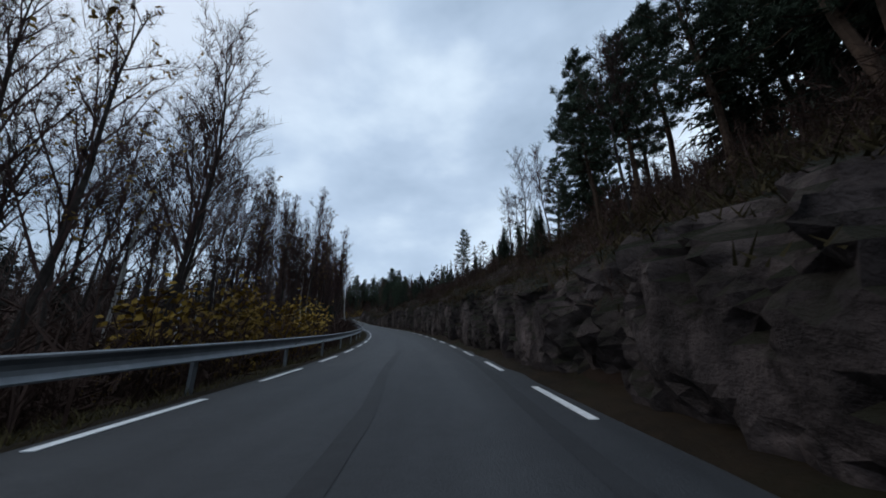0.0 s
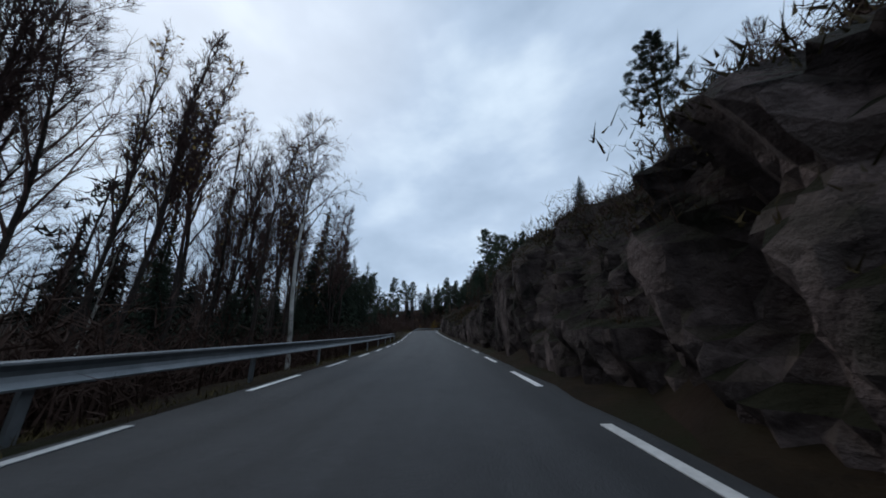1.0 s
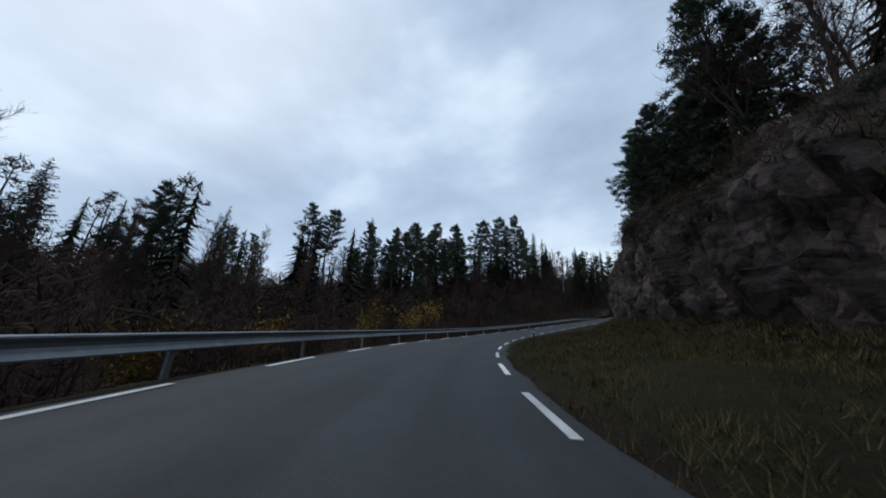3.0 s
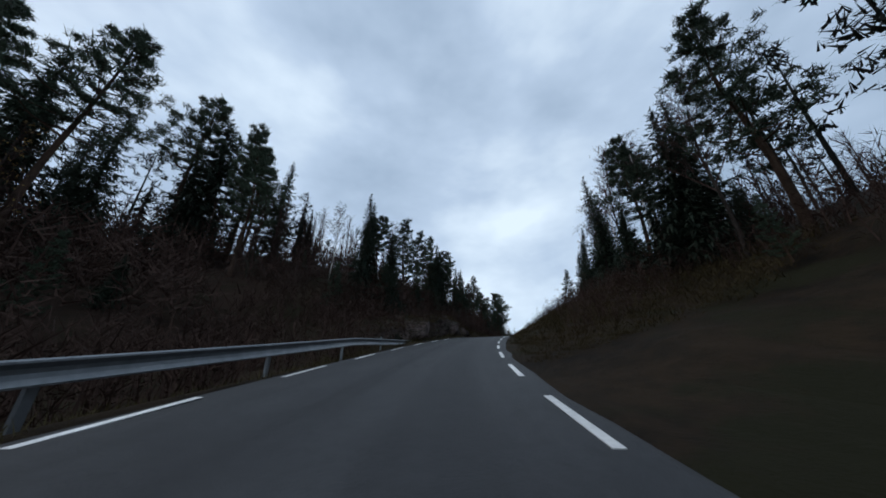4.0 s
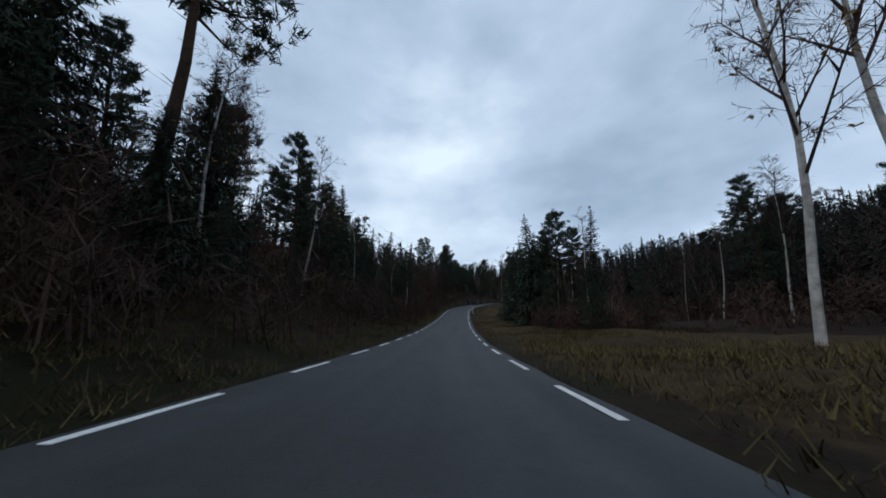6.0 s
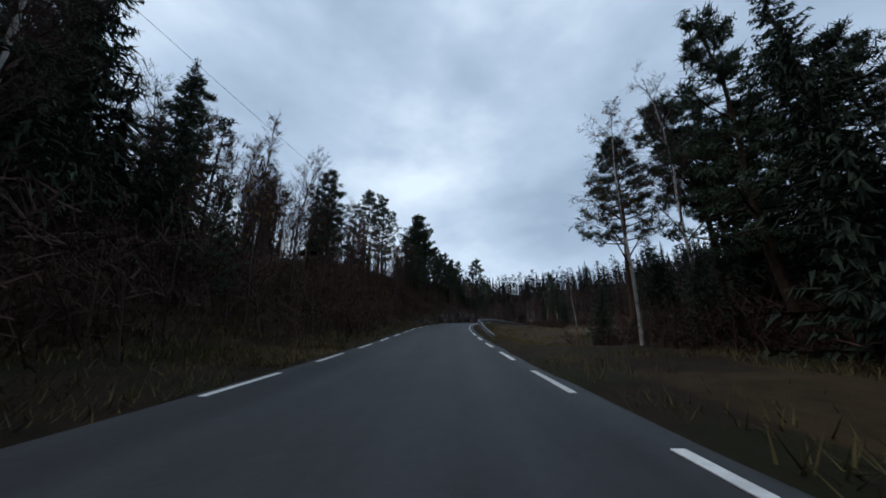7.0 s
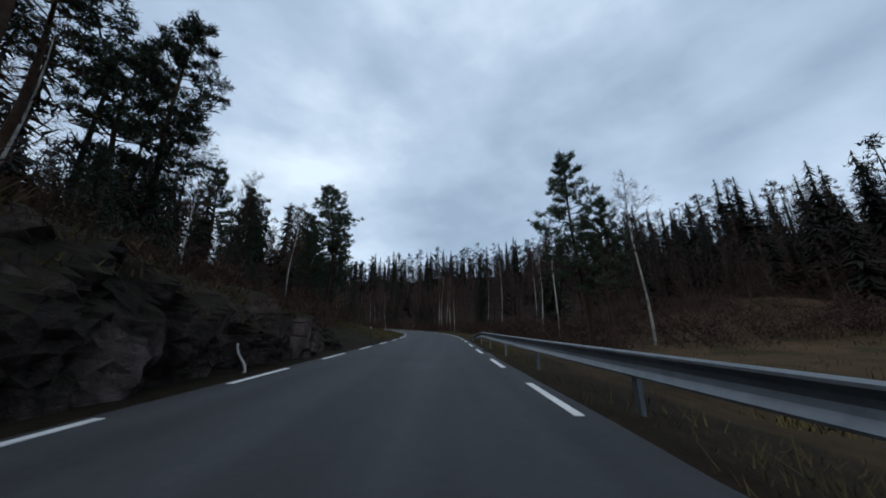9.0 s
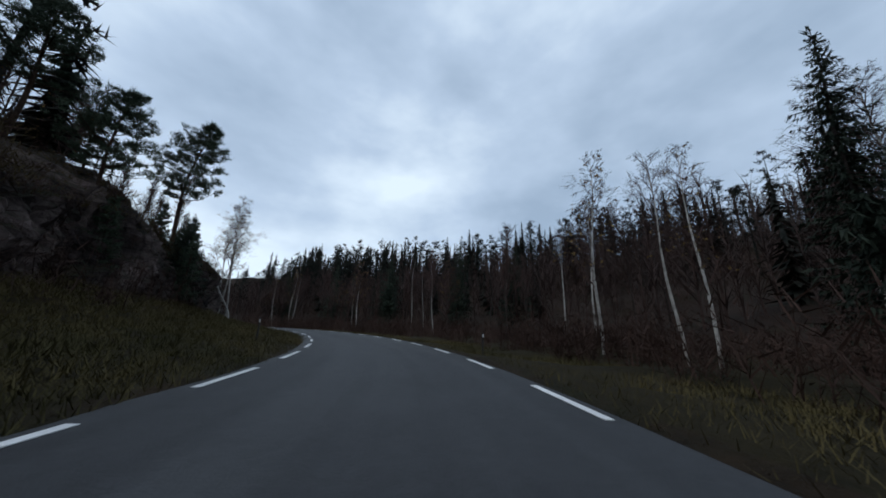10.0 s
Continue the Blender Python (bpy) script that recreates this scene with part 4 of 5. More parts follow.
# single trees that stand out
STANDING = []
STANDING += [
    (PINES, 10.5, 6.5, True, 10.5),
    (PINES, 5.5, 6.2, True, 9.0),
    (SPRUCES, 4.0, 8.4, True, 9.0),
    (PINES, 7.5, 5.4, True, 8.0),
    (PINES, 3.0, 6.0, True, 8.5),
    (PINES, 8.5, 8.6, True, 10.0),
    (PINES, 6.5, 10.9, True, 10.0),
    (PINES, 32.5, 7.8, True, 8.0),
    (BARES, 4.5, 8.0, False, 12.0),
    (BARES, 5.5, 6.7, False, 13.0),
    (BARES, 5.5, 5.0, False, 13.5),
    (BARES, 7.5, 3.7, False, 14.5),
    (BIRCHES, 47.7, 2.5, False, 13.5),
    (PINES, 42.7, 4.5, True, 4.5),
    (BARES, 45.7, 5.5, False, 12.5),
    (BARES, 41.7, 6.7, False, 13.0),
    (SPRUCES, 62.6, 8.6, False, 16.5),
    (SPRUCES, 64.6, 7.6, False, 12.5),
    (PINES, 83.6, 7.2, False, 9.0),
]
STANDING += [
    (PINES, 61.4, 10.0, True, 6.5),
    (BARES, 64.4, 10.0, True, 9.0),
    (PINES, 83.2, 8.7, False, 9.5),
    (PINES, 79.2, 10.8, False, 10.5),
    (PINES, 81.2, 9.8, False, 9.0),
    (PINES, 101.1, 11.8, True, 12.5),
    (SPRUCES, 101.1, 9.2, True, 11.0),
    (SLIM, 120.0, 9.1, False, 8.0),
    (SLIM, 122.5, 9.6, False, 8.5),
    (SLIM, 125.0, 10.4, False, 9.0),
    (BARES, 116.9, 8.4, False, 9.0),
    (PINES, 135.9, 10.0, True, 15),
]
STANDING += [
    (PINES, 165.9, 18.6, False, 15),
    (SPRUCES, 170.6, 8.7, False, 12.0),
    (PINES, 172.6, 5.6, False, 10.0),
    (PINES, 182.6, 7.9, False, 11.0),
    (PINES, 184.6, 5.6, False, 10.0),
    (PINES, 205.6, 3.0, False, 11.5),
    (SPRUCES, 182.6, 9.3, True, 9.5),
    (SPRUCES, 178.6, 10.1, True, 8.5),
    (BIRCHES, 176.0, 9.5, True, 12.5),
    (SPRUCES, 172.6, 9.3, True, 7.0),
    (SPRUCES, 214.4, 4.8, False, 12.5),
    (BIRCHES, 216.4, 14.8, True, 10.5),
]
STANDING += [
    (SPRUCES, 214.4, 17.6, True, 10.5),
    (SPRUCES, 263.2, 8.6, False, 13.0),
    (PINES, 273.2, 5.2, False, 10.5),
    (BIRCHES, 267.2, 5.9, True, 12.5),
    (BIRCHES, 266.2, 8.0, True, 13.0),
    (SPRUCES, 265.2, 11.9, True, 13.0),
    (PINES, 267.2, 10.2, True, 13.0),
    (BARES, 280.3, 7.2, False, 11.0),
    (PINES, 301.4, 3.3, False, 11.0),
    (PINES, 298.4, 4.7, False, 12.0),
    (PINES, 298.4, 8.0, False, 13.0),
]
STANDING += [
    (BIRCHES, 319.6, 8.6, False, 10.5),
    (PINES, 322.6, 7.9, False, 8.5),
    (SPRUCES, 321.6, 7.9, False, 8.0),
    (PINES, 337.7, 7.6, False, 12.0),
    (PINES, 334.7, 8.0, False, 10.5),
    (PINES, 346.7, 11.0, False, 8.5),
    (PINES, 361.1, 11.5, False, 10.5),
]
STANDING += [
    (PINES, 380.0, 9.1, False, 9.0),
    (PINES, 386.0, 8.0, False, 11.5),
    (BIRCHES, 392.0, 5.0, False, 10.5),
    (PINES, 380.0, 12.5, False, 10.0),
]
STANDING += [
    (PINES, 333.1, 6.2, False, 18.5),
    (PINES, 350.1, 11.0, True, 19.0),
    (PINES, 348.6, 11.6, True, 13.3),
    (SPRUCES, 361.4, 16.4, True, 17.5),
    (PINES, 362.1, 9.2, False, 18.0),
    (PINES, 368.9, 9.2, False, 16.0),
    (BIRCHES, 351.0, 17.5, True, 18.0),
    (PINES, 292.3, 9.8, False, 15.5),
    (PINES, 296.8, 5.6, False, 16.0),
    (PINES, 298.5, 6.6, False, 14.5),
    (PINES, 289.5, 11.0, False, 14.5),
    (PINES, 224.9, 20.0, True, 20.5),
    (BIRCHES, 227.9, 8.6, True, 17.5),
    (BIRCHES, 226.6, 9.6, True, 17.0),
    (BIRCHES, 230.0, 25.6, True, 16.5),
    (PINES, 227.9, 6.2, False, 19.5),
    (PINES, 73.4, 8.0, True, 12.0),
    (PINES, 101.0, 13.0, False, 16.0),
    (PINES, 108.1, 8.0, False, 17.0),
    (SPRUCES, 372.0, 13.4, True, 13.5),
]
STANDING += [
    (BIRCHES, 356.0, 11.9, True, 14.7),
    (BIRCHES, 358.0, 11.7, True, 13.5),
    (BIRCHES, 362.0, 14.8, True, 14.0),
    (BIRCHES, 368.0, 21.0, True, 16.0),
    (BIRCHES, 374.0, 21.5, True, 15.0),
    (BIRCHES, 372.0, 14.8, True, 12.0),
    (BIRCHES, 374.0, 8.1, True, 9.5),
    (BIRCHES, 373.4, 8.4, True, 9.0),
    (BIRCHES, 382.0, 18.1, True, 13.0),
]
for kinds, s, e, side, h in STANDING:
    plant(kinds, s, e, side, h, 1.5)


# ---- joined woods, brush and grass ----
def merged(name, label, category, mat, templates, spots_):
    """One object of many small plants: templates are (vertices, faces), spots_ are (x, y, z, turn, scale, which)."""
    V, F, off = [], [], 0
    for x, y, z, a, k, which in spots_:
        v, f = templates[which]
        c, s_ = math.cos(a), math.sin(a)
        w = np.stack([(v[:, 0] * c - v[:, 1] * s_) * k + x, (v[:, 0] * s_ + v[:, 1] * c) * k + y, v[:, 2] * k + z], 1)
        V.append(w)
        F += [tuple(i + off for i in q) for q in f]
        off += len(v)
    sh = Shape()
    sh.v, sh.f = np.concatenate(V).tolist(), F
    return tagged(new(name, sh.mesh(name, mat)), label, category, kind="stuff")


def far_tree(seed, kind):
    r = random.Random(seed)
    sh = Shape()
    if kind == "spruce":
        sh.tube([(0, 0, -0.5), (0, 0, 10)], [0.12, 0.02], 3)
        for i in range(22):
            z = 0.7 + 9.2 * i / 22
            ln = (2.25 * (1 - i / 22.5) ** 0.85 + 0.10) * rnd(r, 0.75, 1.15)
            for k in range(9):
                a = k * 0.698 + i * 1.3 + rnd(r, -0.4, 0.4)
                o = Vector((math.cos(a), math.sin(a), 0))
                sh.spike((0, 0, z + rnd(r, 0.0, 0.5)), o * ln * rnd(r, 0.6, 1.2) + Vector((0, 0, z - rnd(r, 0.1, 0.5) * ln)), ln * 0.13, Vector((-o.y, o.x, rnd(r, -0.9, 0.9))).normalized())
    elif kind == "pine":
        sh.tube([(0, 0, -0.5), (0.1, 0, 5), (0, 0.1, 10)], [0.15, 0.1, 0.02], 3)
        for i in range(46):
            z = rnd(r, 3.6, 10)
            w = 2.2 * math.sin(min(1, (10.4 - z) / 5) * 2.2)
            a = rnd(r, 0, 6.28)
            clump(sh, r, Vector((math.cos(a) * w * r.random(), math.sin(a) * w * r.random(), z)), 0.62, 8, 0.35, 0.6)
    else:
        sh.tube([(0, 0, -0.5), (0.1, 0.1, 7.6)], [0.09, 0.02], 3)
        for i in range(110):
            z = rnd(r, 1.0, 7.5)
            a = rnd(r, 0, 6.28)
            ln = rnd(r, 0.8, 2.0) * (1 - (z - 2.5) / 9)
            sh.spike((0.05, 0.05, z), (math.cos(a) * ln, math.sin(a) * ln, z + ln * rnd(r, 0.5, 1.5)), 0.026, (-math.sin(a), math.cos(a), 0))
    return np.array(sh.v), sh.f


def scatter(count, e0, e1, s0, s1, right, k0, k1, kinds, seed):
    r = random.Random(seed)
    pts = [(r.uniform(s0, s1), r.uniform(e0, e1)) for _ in range(count)]
    xs, ys = zip(*[tuple(float(c) for c in on_road(s, (HALF + e * SC) * (1 if right else -1))[:2]) for s, e in pts])
    z, out, _, _ = land(xs, ys)
    return [(x, y, h - 0.1, r.uniform(0, 6.28), r.uniform(k0, k1) * SC, r.randrange(kinds)) for x, y, h, o, (s, e) in zip(xs, ys, z, out, pts) if o > e0 * SC * 0.8]


SPRUCE_FAR = [far_tree(i, "spruce") for i in range(41, 45)]
PINE_FAR = [far_tree(i, "pine") for i in range(45, 49)]
BARE_FAR = [far_tree(i, "bare") for i in range(51, 55)]
merged("far_conifer_wood", "distant dark wood of spruce and pine", "forest", FAR_WOOD, SPRUCE_FAR + PINE_FAR,
       scatter(420, 22, 95, -10, 270, False, 1.0, 1.5, 8, 1) + scatter(340, 12, 75, 255, 475, False, 0.9, 1.5, 8, 2)
       + scatter(380, 13, 70, -20, 205, True, 0.7, 1.1, 8, 3) + scatter(300, 52, 115, 200, 340, True, 1.1, 1.8, 8, 4) + scatter(420, 50, 115, 340, 470, True, 1.2, 2.0, 8, 14)
       + scatter(160, 26, 60, 205, 275, True, 1.0, 1.4, 8, 5) + scatter(130, 28, 70, 358, 470, True, 0.8, 1.3, 8, 6))
merged("far_bare_wood", "distant leafless brown wood", "forest", FAR_BARE, BARE_FAR,
       scatter(260, 14, 60, -10, 110, False, 1.0, 1.4, 4, 7) + scatter(1900, 44, 100, 205, 430, True, 1.0, 1.6, 4, 8)
       + scatter(520, 13, 45, 165, 460, False, 0.7, 1.25, 4, 9) + scatter(620, 14, 60, 358, 470, True, 0.9, 1.4, 4, 10)
       + scatter(260, 17, 45, 88, 275, True, 0.8, 1.2, 4, 13))


def bush(seed):
    r = random.Random(seed)
    sh = Shape()
    for _ in range(12):
        a, q = rnd(r, 0, 6.28), rnd(r, 0.1, 0.55)
        b = Vector((rnd(r, -0.6, 0.6), rnd(r, -0.6, 0.6), -0.1))
        t_ = b + Vector((math.cos(a) * q, math.sin(a) * q, 1)).normalized() * rnd(r, 0.7, 1.9)
        sh.spike(b, t_, 0.014, (-math.sin(a), math.cos(a), 0))
        for _ in range(8):
            c = b.lerp(t_, rnd(r, 0.1, 0.95))
            d = Vector((rnd(r, -1, 1), rnd(r, -1, 1), rnd(r, 0.0, 1.3))) * 0.36
            sh.spike(c, c + d, rnd(r, 0.007, 0.014), d.orthogonal().normalized())
    return np.array(sh.v), sh.f


def thicket(seed):
    """Dense low growth with dead leaves still on it, for ground that is seen from afar."""
    r = random.Random(seed)
    sh = Shape()
    for _ in range(120):
        c = Vector((rnd(r, -0.8, 0.8), rnd(r, -0.8, 0.8), 0))
        c.z = r.random() ** 1.4 * 1.5 * (1.15 - 0.5 * c.length)
        d = Vector((rnd(r, -1, 1), rnd(r, -1, 1), rnd(r, 0.1, 1.4))).normalized() * rnd(r, 0.25, 0.6)
        sh.spike(c, c + d, rnd(r, 0.010, 0.024), d.orthogonal().normalized())
    return np.array(sh.v), sh.f


BUSHES = [bush(i) for i in range(61, 67)]
THICKETS = [thicket(i) for i in range(161, 166)]
merged("roadside_brush", "dense leafless brown brush and saplings", "brush", BRUSH, BUSHES,
       scatter(720, 1.6, 9, -12, 74, False, 0.9, 1.9, 6, 21) + scatter(440, 1.4, 12, 72, 102, False, 0.7, 1.4, 6, 22)
       + scatter(420, 2.0, 12, 102, 168, False, 0.9, 1.9, 6, 23)
       + scatter(1000, 1.6, 9, 164, 300, False, 0.8, 2.0, 6, 24)
       + scatter(220, 3.5, 8, 295, 350, False, 0.6, 1.5, 6, 25) + scatter(200, 6, 14, 350, 420, False, 0.6, 1.8, 6, 26)
       + scatter(260, 3.8, 8, -14, 92, True, 0.5, 1.2, 6, 27) + scatter(200, 8, 14, 92, 165, True, 0.8, 1.8, 6, 28)
       + scatter(420, 2.4, 9, 158, 215, True, 0.4, 1.2, 6, 29) + scatter(420, 2.6, 7, -12, 62, True, 0.5, 1.1, 6, 34) + scatter(160, 2.6, 5, 284, 345, False, 0.5, 1.2, 6, 35) + scatter(220, 6, 13, 240, 275, True, 0.8, 1.8, 6, 30)
       + scatter(520, 4.5, 14, 356, 420, True, 0.8, 1.9, 6, 31))
merged("thicket", "tangled brown thicket under the far trees", "thicket", BRUSH, THICKETS,
       scatter(300, 8, 30, -14, 100, False, 1.4, 2.6, 5, 91) + scatter(420, 2.6, 9, -12, 74, False, 0.8, 1.3, 5, 90) + scatter(200, 3, 9, 74, 102, False, 0.6, 1.0, 5, 89) + scatter(760, 12, 60, 96, 170, False, 1.8, 3.4, 5, 92)
       + scatter(700, 4.5, 24, 165, 300, False, 1.0, 2.2, 5, 93) + scatter(160, 4, 10, 290, 345, False, 0.6, 1.2, 5, 99) + scatter(200, 4.5, 10, -12, 92, True, 0.5, 1.1, 5, 100) + scatter(120, 6, 14, 240, 272, True, 0.9, 1.8, 5, 101) + scatter(160, 9, 24, 340, 430, False, 1.2, 2.2, 5, 94)
       + scatter(420, 13, 45, 356, 450, True, 0.6, 1.3, 5, 95) + scatter(1000, 46, 95, 230, 430, True, 2.0, 3.6, 5, 96)
       + scatter(260, 14, 34, 150, 275, True, 1.2, 2.2, 5, 97) + scatter(160, 7, 45, 349, 362, True, 1.2, 2.2, 5, 98))


def tuft(seed):
    r = random.Random(seed)
    sh = Shape()
    for _ in range(18):
        a = rnd(r, 0, 6.28)
        b = Vector((rnd(r, -0.3, 0.3), rnd(r, -0.3, 0.3), 0.05))
        lie = rnd(r, 0.04, 0.3)
        sh.spike(b, b + Vector((math.cos(a) * lie, math.sin(a) * lie, rnd(r, 0.05, 0.25))), 0.008, Vector((-math.sin(a), math.cos(a), 0)))
    return np.array(sh.v), sh.f


TUFTS = [tuft(i) for i in range(71, 76)]
merged("grass", "withered yellow-brown and green verge grass", "grass", GRASS, TUFTS,
       scatter(1100, 0.15, 3.0, -10, 110, False, 0.6, 1.3, 5, 41) + scatter(1300, 0.15, 3.0, 110, 285, False, 0.6, 1.4, 5, 42)
       + scatter(9000, 0.1, 9, 356, 400, False, 0.5, 1.1, 5, 43) + scatter(900, 0.7, 7, 347, 372, False, 0.8, 1.5, 5, 51) + scatter(1200, 0.1, 3, 150, 300, False, 0.6, 1.4, 5, 52) + scatter(7500, 0.1, 8, 94, 136, True, 0.5, 1.1, 5, 44)
       + scatter(2000, 0.15, 9, 180, 275, True, 0.7, 1.6, 5, 45) + scatter(1500, 0.2, 5, 270, 360, True, 0.7, 1.4, 5, 46)
        + scatter(3600, 0.15, 6, 355, 405, True, 0.5, 1.2, 5, 48) + scatter(2200, 0.1, 2.2, 268, 352, True, 0.6, 1.2, 5, 53) + scatter(2200, 0.1, 2.0, -6, 72, False, 0.6, 1.2, 5, 54))


def reed(seed):
    r = random.Random(seed)
    sh = Shape()
    for _ in range(14):
        a = rnd(r, 0, 6.28)
        b = Vector((rnd(r, -0.7, 0.7), rnd(r, -0.7, 0.7), -0.05))
        lie = rnd(r, 0.05, 0.4)
        sh.spike(b, b + Vector((math.cos(a) * lie, math.sin(a) * lie, rnd(r, 0.2, 0.6))), 0.03, Vector((-math.sin(a), math.cos(a), 0)))
    return np.array(sh.v), sh.f


REEDS = [reed(i) for i in range(171, 176)]
merged("marsh_grass", "tall withered straw-coloured marsh grass", "grass", GRASS, REEDS, scatter(2600, 5, 50, 272, 358, True, 0.6, 1.3, 5, 49))


merged("tall_grass", "long withered grass on the verge", "grass", GRASS, REEDS,
       scatter(2600, 0.5, 9, 192, 275, True, 0.3, 0.75, 5, 101) + scatter(700, 0.4, 4.5, 250, 288, False, 0.3, 0.65, 5, 102)
       + scatter(1500, 0.3, 7, 94, 140, True, 0.2, 0.4, 5, 103) + scatter(1500, 0.3, 8, 352, 405, False, 0.2, 0.42, 5, 104)
       + scatter(900, 0.3, 6, 352, 405, True, 0.2, 0.42, 5, 105) + scatter(800, 0.9, 4, 272, 356, True, 0.25, 0.5, 5, 106))


def hummock(seed):
    r = random.Random(seed)
    sh = Shape()
    for _ in range(42):
        a, w = rnd(r, 0, 6.28), 0.6 * math.sqrt(r.random())
        b = Vector((math.cos(a) * w, math.sin(a) * w, 0.02))
        d = Vector((rnd(r, -1.1, 1.1), rnd(r, -1.1, 1.1), 1)).normalized()
        side = d.orthogonal().normalized()
        side.rotate(Matrix.Rotation(rnd(r, 0, 6.28), 3, d))
        sh.spike(b, b + d * rnd(r, 0.1, 0.36) * (1.2 - w), rnd(r, 0.006, 0.015), side)
    return np.array(sh.v), sh.f


HUMMOCKS = [hummock(i) for i in range(81, 86)]
merged("undergrowth", "low brown and dark green heath and dead bracken", "undergrowth", HEATH, HUMMOCKS,
       scatter(1000, 0.8, 10, -12, 110, False, 0.7, 1.8, 5, 61) + scatter(2800, 0.6, 7, 160, 300, False, 0.5, 1.4, 5, 62)
       + scatter(700, 3.2, 12, 290, 350, False, 0.7, 1.8, 5, 63) + scatter(600, 8.5, 16, 345, 420, False, 0.6, 1.6, 5, 64)
       + scatter(900, 3.2, 12, -14, 92, True, 0.7, 1.7, 5, 65) + scatter(4500, 0.5, 8, 156, 205, True, 0.35, 0.9, 5, 66) + scatter(800, 2, 10, 156, 205, True, 0.9, 1.6, 5, 72) + scatter(1500, 1.2, 7, 205, 272, True, 0.3, 0.8, 5, 70) + scatter(900, 2.6, 8, -12, 60, True, 0.6, 1.6, 5, 71)
       + scatter(500, 5, 16, 235, 275, True, 0.7, 1.8, 5, 67) + scatter(1700, 4, 18, 355, 430, True, 0.35, 1.0, 5, 68))


def on_ledges(where, share, k0, k1, kinds, seed):
    r = random.Random(seed)
    out = []
    for s, e, h, right in where:
        if r.random() < share:
            x, y, z, _ = on_road(s, (HALF + e) * (1 if right else -1))
            out.append((float(x), float(y), float(z) + h, r.uniform(0, 6.28), r.uniform(k0, k1) * SC, r.randrange(kinds)))
    return out


merged("ledge_growth", "heather and moss growing on the rock ledges", "undergrowth", HEATH, HUMMOCKS, on_ledges(LEDGES, 0.8, 0.5, 1.3, 5, 3) + on_ledges(TOPS, 0.8, 0.8, 1.8, 5, 5))
merged("ledge_brush", "small leafless shrubs growing from the rock", "brush", BRUSH, BUSHES, on_ledges(LEDGES, 0.12, 0.3, 0.8, 6, 4) + on_ledges(TOPS, 0.2, 0.3, 0.7, 6, 6))


def leafy_bush(seed, h):
    r = random.Random(seed)
    root = new("leafy_bush")
    stems, cover = Shape(), Shape()
    for _ in range(16):
        a, q = rnd(r, 0, 6.28), rnd(r, 0.15, 0.6)
        b = Vector((rnd(r, -0.3, 0.3), rnd(r, -0.3, 0.3), -0.15))
        t_ = b + Vector((math.cos(a) * q, math.sin(a) * q, 1)).normalized() * h * rnd(r, 0.6, 1.0)
        stems.twig(b, t_, 0.02)
        for _ in range(40):
            c_ = b.lerp(t_, rnd(r, 0.25, 1.0)) + Vector((rnd(r, -1, 1), rnd(r, -1, 1), rnd(r, -1, 1))) * 0.3
            d = Vector((rnd(r, -1, 1), rnd(r, -1, 1), rnd(r, -1, 0.6))).normalized()
            cover.blade(c_, c_ + d * 0.14, 0.05, d.orthogonal().normalized())
    part("stem", stems, DARK_BARK, root)
    part("leaf_cover", cover, BUSH_LEAF, root, "thin yellow and brown autumn leaves")["kind"] = "stuff"
    return tagged(root, "bush with sparse yellow autumn leaves behind the rail", "bush", "leafy bushes")


LEAFY = [leafy_bush(91, 2.6), leafy_bush(92, 2.6)]
NOMINAL["leafy_bush"] = 2.6
for s, e, h in ((9, 2.9, 3.8), (11, 3.4, 4.2), (13.5, 2.9, 3.6), (16, 3.0, 4.0), (7, 3.6, 3.6), (132, 9, 3.5), (139, 11, 4.5), (144, 14, 5.0), (136, 13, 5.0), (108, 4, 2.6), (113, 6, 3.4), (119, 5, 3.0), (124, 7, 3.6)):
    plant(LEAFY, s, e, False, h)


# ---- boulders, marker posts, the road sign, poles and wires ----
def boulder(seed, size, mat=None, label="angular grey boulder lying on the verge"):
    r = random.Random(seed)
    bm = bmesh.new()
    bmesh.ops.create_icosphere(bm, subdivisions=3, radius=1.0)
    for v in bm.verts:
        n_ = v.co.normalized()
        k = 1 + 0.35 * noise.noise(n_ * 1.3 + Vector((seed, 0, 0))) + 0.18 * noise.cell(n_ * 2.2 + Vector((seed, 3, 1)))
        v.co = Vector((n_.x * 1.25 * k, n_.y * k, n_.z * 0.75 * k)) * size
    me = bpy.data.meshes.new("boulder")
    bm.to_mesh(me)
    bm.free()
    me.materials.append(mat or ROCK)
    return tagged(new("boulder", me), label, "boulder", "boulders")


STONES = [boulder(5, 0.4), boulder(8, 0.4), boulder(13, 0.4)]
stone_used = set()
rs = random.Random(9)


